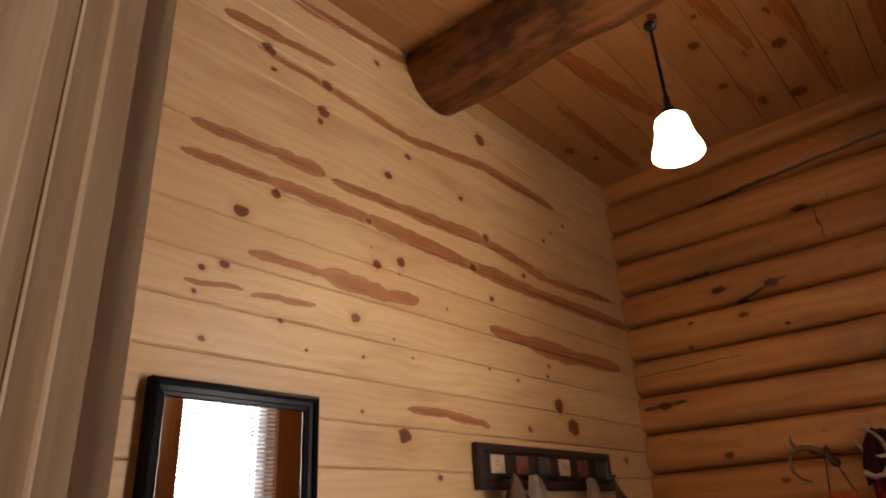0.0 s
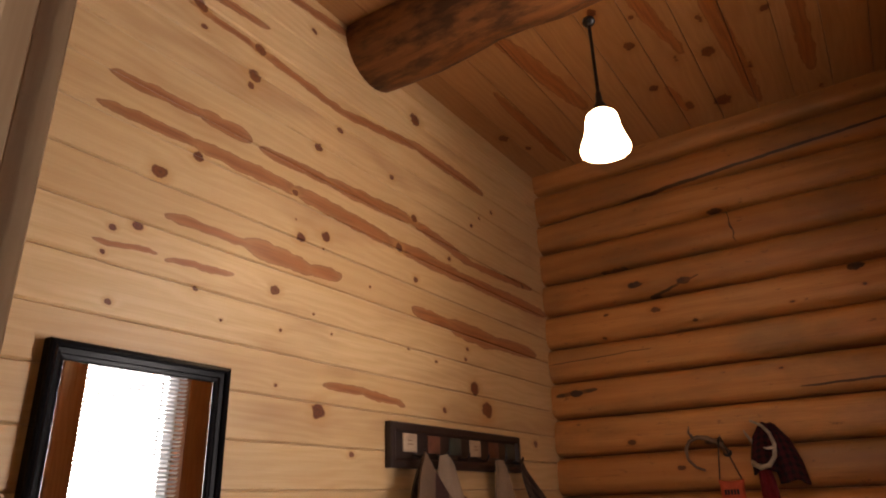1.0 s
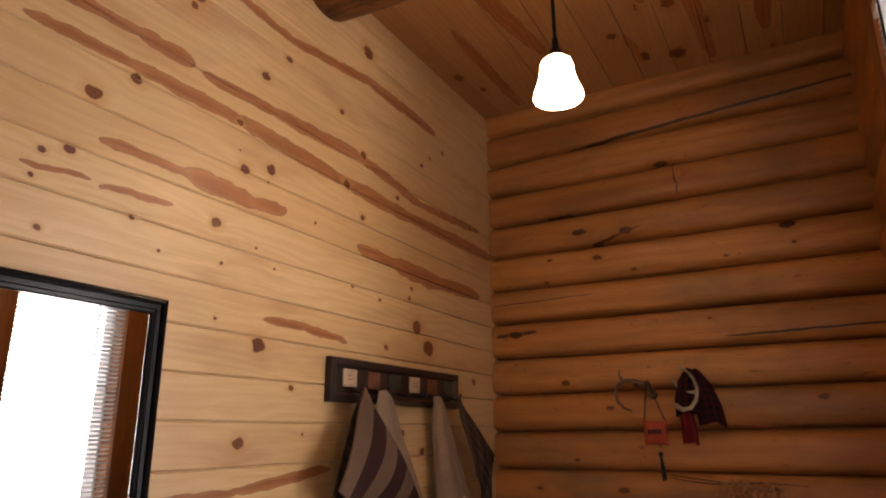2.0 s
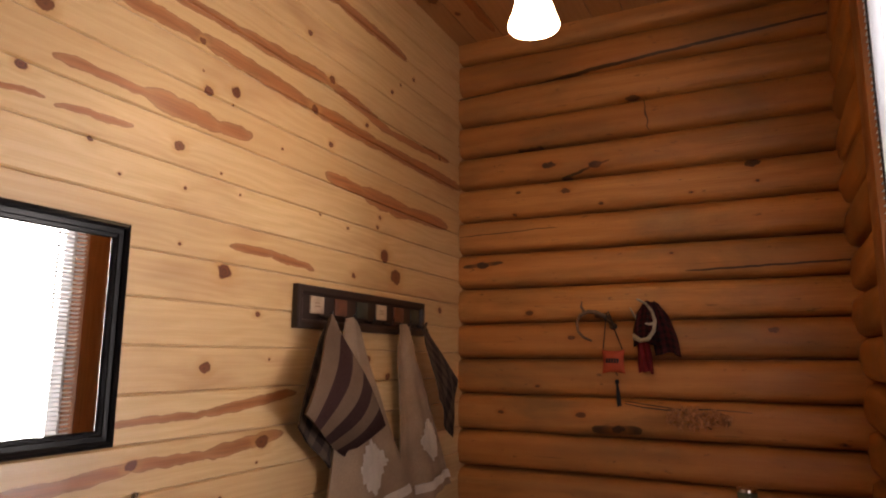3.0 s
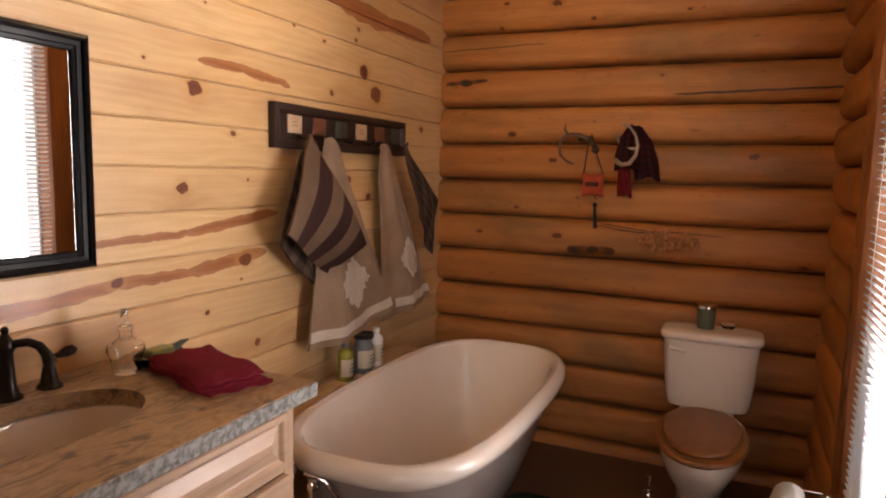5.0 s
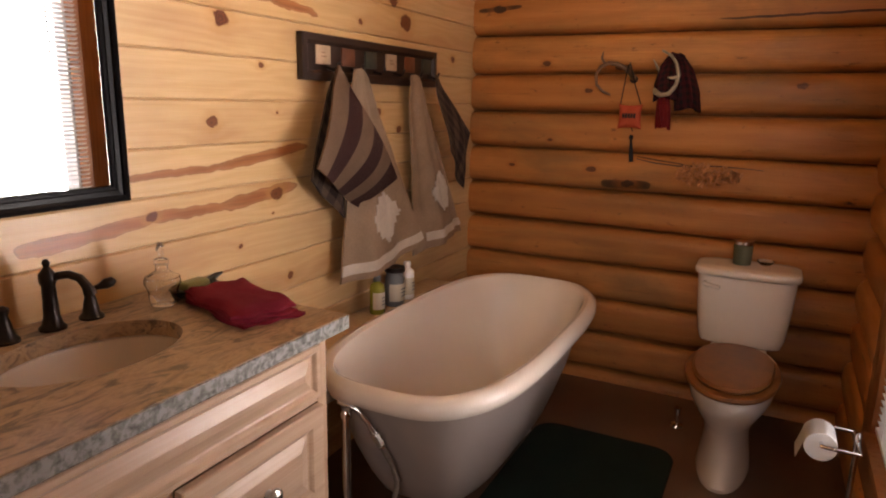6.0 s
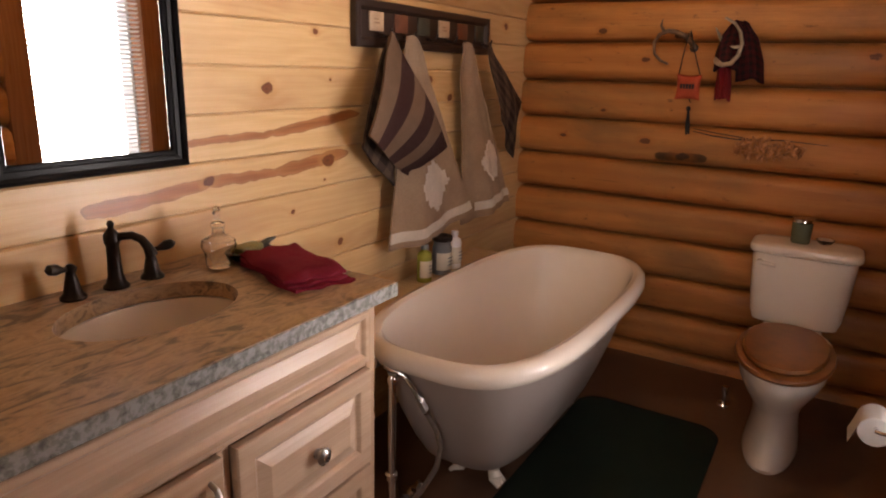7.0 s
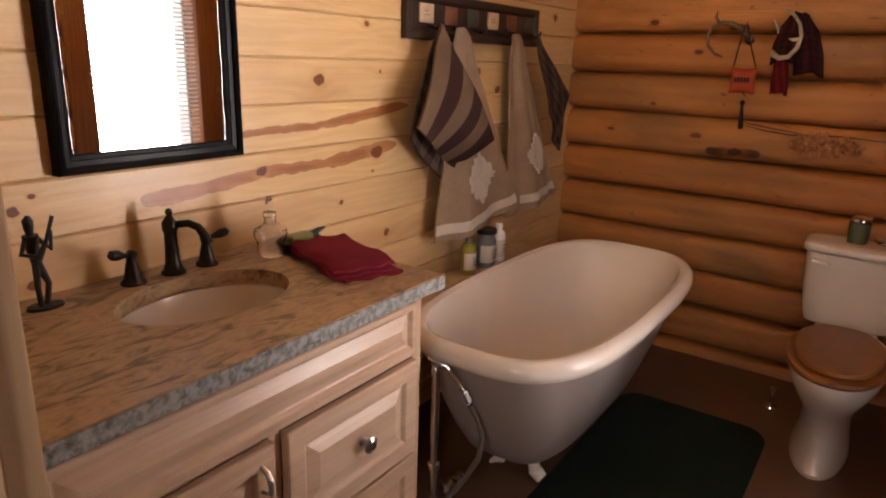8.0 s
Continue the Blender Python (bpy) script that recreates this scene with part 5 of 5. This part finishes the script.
# ---- antler hooks and what hangs there ----
def antler(name, label, main, tines, material, pads):
    ob = thing(name, None, None, label, "antler hook", "antler hooks on the log wall")
    n = len(main)
    part("beam", tubed(main, [0.013 - 0.008 * i / (n - 1) for i in range(n)], 10), material, ob)
    for t in tines:
        part("tine", tubed(t, [0.008, 0.006, 0.002][: len(t)], 8), material, ob)
    mount = part("mount", lathed([(0.0, 0.0), (0.018, 0.0), (0.018, 0.010), (0.012, 0.016), (0.0, 0.017)], sides=16), RACK_WOOD, ob)
    mount.matrix_basis = pose(pads[0], pads[1], pads[2], 0, -90, 0)
    return ob


antler("antler_hook", "brown curved antler used as a wall hook", [(0.01, -0.805, 1.475), (-0.05, -0.800, 1.500), (-0.07, -0.775, 1.522), (-0.075, -0.742, 1.538), (-0.08, -0.705, 1.543), (-0.085, -0.672, 1.527), (-0.085, -0.652, 1.495), (-0.085, -0.658, 1.450), (-0.08, -0.685, 1.420), (-0.075, -0.720, 1.406)],
       [[(-0.085, -0.690, 1.540), (-0.09, -0.676, 1.565), (-0.095, -0.682, 1.592)], [(-0.065, -0.785, 1.515), (-0.085, -0.798, 1.528), (-0.095, -0.805, 1.545)]], ANTLER, (0.008, -0.805, 1.475))
antler("antler_hook", "pale curved antler used as a wall hook under a scarf", [(0.01, -0.925, 1.470), (-0.06, -0.915, 1.430), (-0.09, -0.918, 1.420), (-0.11, -0.945, 1.406), (-0.125, -0.980, 1.412), (-0.13, -1.006, 1.445), (-0.13, -1.014, 1.490), (-0.125, -1.002, 1.535), (-0.115, -0.975, 1.570), (-0.10, -0.935, 1.592)],
       [[(-0.13, -1.012, 1.480), (-0.14, -0.990, 1.476), (-0.14, -0.972, 1.480)], [(-0.05, -0.925, 1.500), (-0.08, -0.912, 1.530), (-0.09, -0.900, 1.556)]], ANTLER_PALE, (0.008, -0.925, 1.470))

# small hanging pillow
pillow = thing("hanging_pillow", None, None, "little red-orange felt pillow on a dark cord with a black tassel", "ornament")
bm = bmesh.new()
uvl = bm.loops.layers.uv.new("UVMap")
n = 16
for side in (-1, 1):
    g = {}
    for j in range(n + 1):
        for i in range(n + 1):
            u, v = i / n * 2 - 1, j / n * 2 - 1
            pin = 1 - 0.10 * (1 - abs(u)) * 0 - 0.09 * (1 - v * v) * abs(u) ** 3 * 0
            e = max(0.0, (1 - u * u)) ** 0.5 * max(0.0, (1 - v * v)) ** 0.5
            yy = u * 0.052 * (1 - 0.10 * (1 - v * v)) * pin
            zz = v * 0.054 * (1 - 0.12 * (1 - u * u))
            g[i, j] = bm.verts.new((-0.098 + side * 0.026 * e, -0.820 + yy, 1.312 + zz))
    for j in range(n):
        for i in range(n):
            bm.faces.new((g[i, j], g[i + 1, j], g[i + 1, j + 1], g[i, j + 1]))
bmesh.ops.remove_doubles(bm, verts=bm.verts, dist=1e-5)
bmesh.ops.recalc_face_normals(bm, faces=bm.faces)
part("cushion", bm, ORANGE_FELT, pillow)
for k in range(5):
    part("letter_bar", boxed(-0.1275, -0.120, -0.844 + 0.012 * k - 0.004, -0.844 + 0.012 * k + 0.004, 1.306, 1.326), BLACK_THREAD, pillow)
for y0, y1 in ((-0.775, -0.795), (-0.862, -0.805)):
    part("cord", tubed([(-0.098, y0, 1.366), (-0.10, (y0 + y1) / 2, 1.445), (-0.09, y1, 1.535)], 0.0025, 6), BLACK_THREAD, pillow)
part("tassel_bead", lathed([(0.0, 1.234), (0.008, 1.230), (0.010, 1.222), (0.007, 1.212), (0.0, 1.210)], -0.098, -0.832, 12), BLACK_THREAD, pillow)
part("tassel_cord", tubed([(-0.098, -0.827, 1.269), (-0.098, -0.837, 1.248)], 0.002, 6), BLACK_THREAD, pillow)
bm = bmesh.new()
for k in range(16):
    a = k * 2.4
    r = 0.0025 + 0.006 * (k / 16)
    tube(bm, [(-0.098 + 0.3 * r * math.cos(a), -0.832 + 0.3 * r * math.sin(a), 1.214), (-0.098 + r * math.cos(a), -0.836 + r * math.sin(a), 1.160), (-0.098 + 1.1 * r * math.cos(a), -0.839 + 1.1 * r * math.sin(a), 1.118 + 0.006 * math.sin(k * 5))], 0.0022, 5)
part("tassel", bm, BLACK_THREAD, pillow)


def drape(pts, widths, depth, seed, x=-0.075):
    """A soft folded strip of cloth on the log wall, along (y, z) points."""
    bm = bmesh.new()
    uvl = bm.loops.layers.uv.new("UVMap")
    m, n = len(pts), 14
    sub = 6
    rows = []
    for s in range((m - 1) * sub + 1):
        t = s / sub
        i = min(int(t), m - 2)
        f = t - i
        y = pts[i][0] * (1 - f) + pts[i + 1][0] * f
        z = pts[i][1] * (1 - f) + pts[i + 1][1] * f
        w = widths[i] * (1 - f) + widths[i + 1] * f
        row = []
        for k in range(n + 1):
            u = k / n * 2 - 1
            bulge = depth * max(0, 1 - u * u) ** 0.5 + 0.008 * math.sin(u * 7 + seed + t) + 0.006 * noise.noise(Vector((u * 3, t * 2, seed)))
            row.append((bm.verts.new((x - bulge, y + u * w, z + 0.004 * math.sin(u * 4 + seed) - 0.012 * u * u)), k / n, t / (m - 1)))
        rows.append(row)
    for a, b in zip(rows, rows[1:]):
        for k in range(n):
            quad = (a[k], a[k + 1], b[k + 1], b[k])
            fc = bm.faces.new([q[0] for q in quad])
            for l, q in zip(fc.loops, quad):
                l[uvl].uv = (q[1], q[2])
    bmesh.ops.recalc_face_normals(bm, faces=bm.faces)
    bmesh.ops.solidify(bm, geom=bm.faces[:], thickness=0.008)
    return bm


scarf = thing("plaid_scarf", None, None, "dark red and black plaid scarf bunched over the pale antler", "scarf")
part("front_fold", drape([(-0.978, 1.582), (-0.975, 1.545), (-0.965, 1.470), (-0.960, 1.395)], [0.030, 0.052, 0.062, 0.058], 0.036, 1.0, -0.05), PLAID, scarf)
part("long_fold", drape([(-1.000, 1.578), (-1.020, 1.530), (-1.040, 1.440), (-1.052, 1.350)], [0.028, 0.044, 0.054, 0.056], 0.032, 2.6, -0.045), PLAID, scarf)
part("short_fold", drape([(-0.945, 1.410), (-0.950, 1.360), (-0.952, 1.315), (-0.955, 1.270)], [0.026, 0.031, 0.033, 0.032], 0.024, 4.0, -0.045), RED_KNIT, scarf, "dark red knitted end")

# dried sprig lying along a log seam
sprig = thing("dried_sprig", None, None, "dried sprig of curled tan leaves fixed to the log wall", "dried flowers")
part("stem", tubed([(-0.020, -0.848, 1.123), (-0.035, -0.934, 1.109), (-0.040, -1.032, 1.102), (-0.040, -1.212, 1.111), (-0.025, -1.378, 1.101)], [0.002, 0.003, 0.003, 0.0025, 0.0015], 6), RACK_WOOD, sprig)
rng = random.Random(4)
bm = bmesh.new()
for k in range(230):
    t = rng.uniform(0, 1)
    cy = -1.035 - 0.26 * t
    spread = 0.040 * math.sin(math.pi * min(1, 0.15 + t * 0.8)) + 0.008
    cz = 1.072 + rng.uniform(-1, 1) * spread
    cx = -0.045 - rng.uniform(0, 0.03)
    m = pose(cx, cy, cz, rng.uniform(0, 360), rng.uniform(0, 360), rng.uniform(0, 360))
    ln, wd = rng.uniform(0.010, 0.022), rng.uniform(0.004, 0.008)
    vs = [bm.verts.new(m @ Vector(p)) for p in ((-ln, 0, 0), (-ln * 0.2, wd, 0.003), (ln, 0, 0.006), (-ln * 0.2, -wd, 0.003), (0, 0, -0.003))]
    bm.faces.new((vs[0], vs[4], vs[1]))
    bm.faces.new((vs[1], vs[4], vs[2]))
    bm.faces.new((vs[2], vs[4], vs[3]))
    bm.faces.new((vs[3], vs[4], vs[0]))
leaves = part("leaves", bm, DRIED, sprig, "curled tan leaves")
leaves["kind"] = "stuff"

# ---- planks of the north wall and the hall ----
plank_mesh = mesh_of("plank", boxed(-3.1, 0.10, 0.0, 0.018, 0.0006, 0.1239, 0.0045, 1), PINE_WALL, smooth=False)
z = 1.352 - 11 * 0.1245
while z < CEIL - 0.001:
    ob = new("plank", plank_mesh)
    ob.parent = wall_n
    ob.location = (0, 0, z)
    z += 0.1245
hall_mesh = mesh_of("plank", boxed(-5.3, -3.1, 1.20, 1.222, 0.0006, 0.1399, 0.005, 1), HALL, smooth=False)
for i in range(25):
    ob = new("plank", hall_mesh)
    ob.parent = hall_n
    ob.location = (0, 0, 0.14 * i)
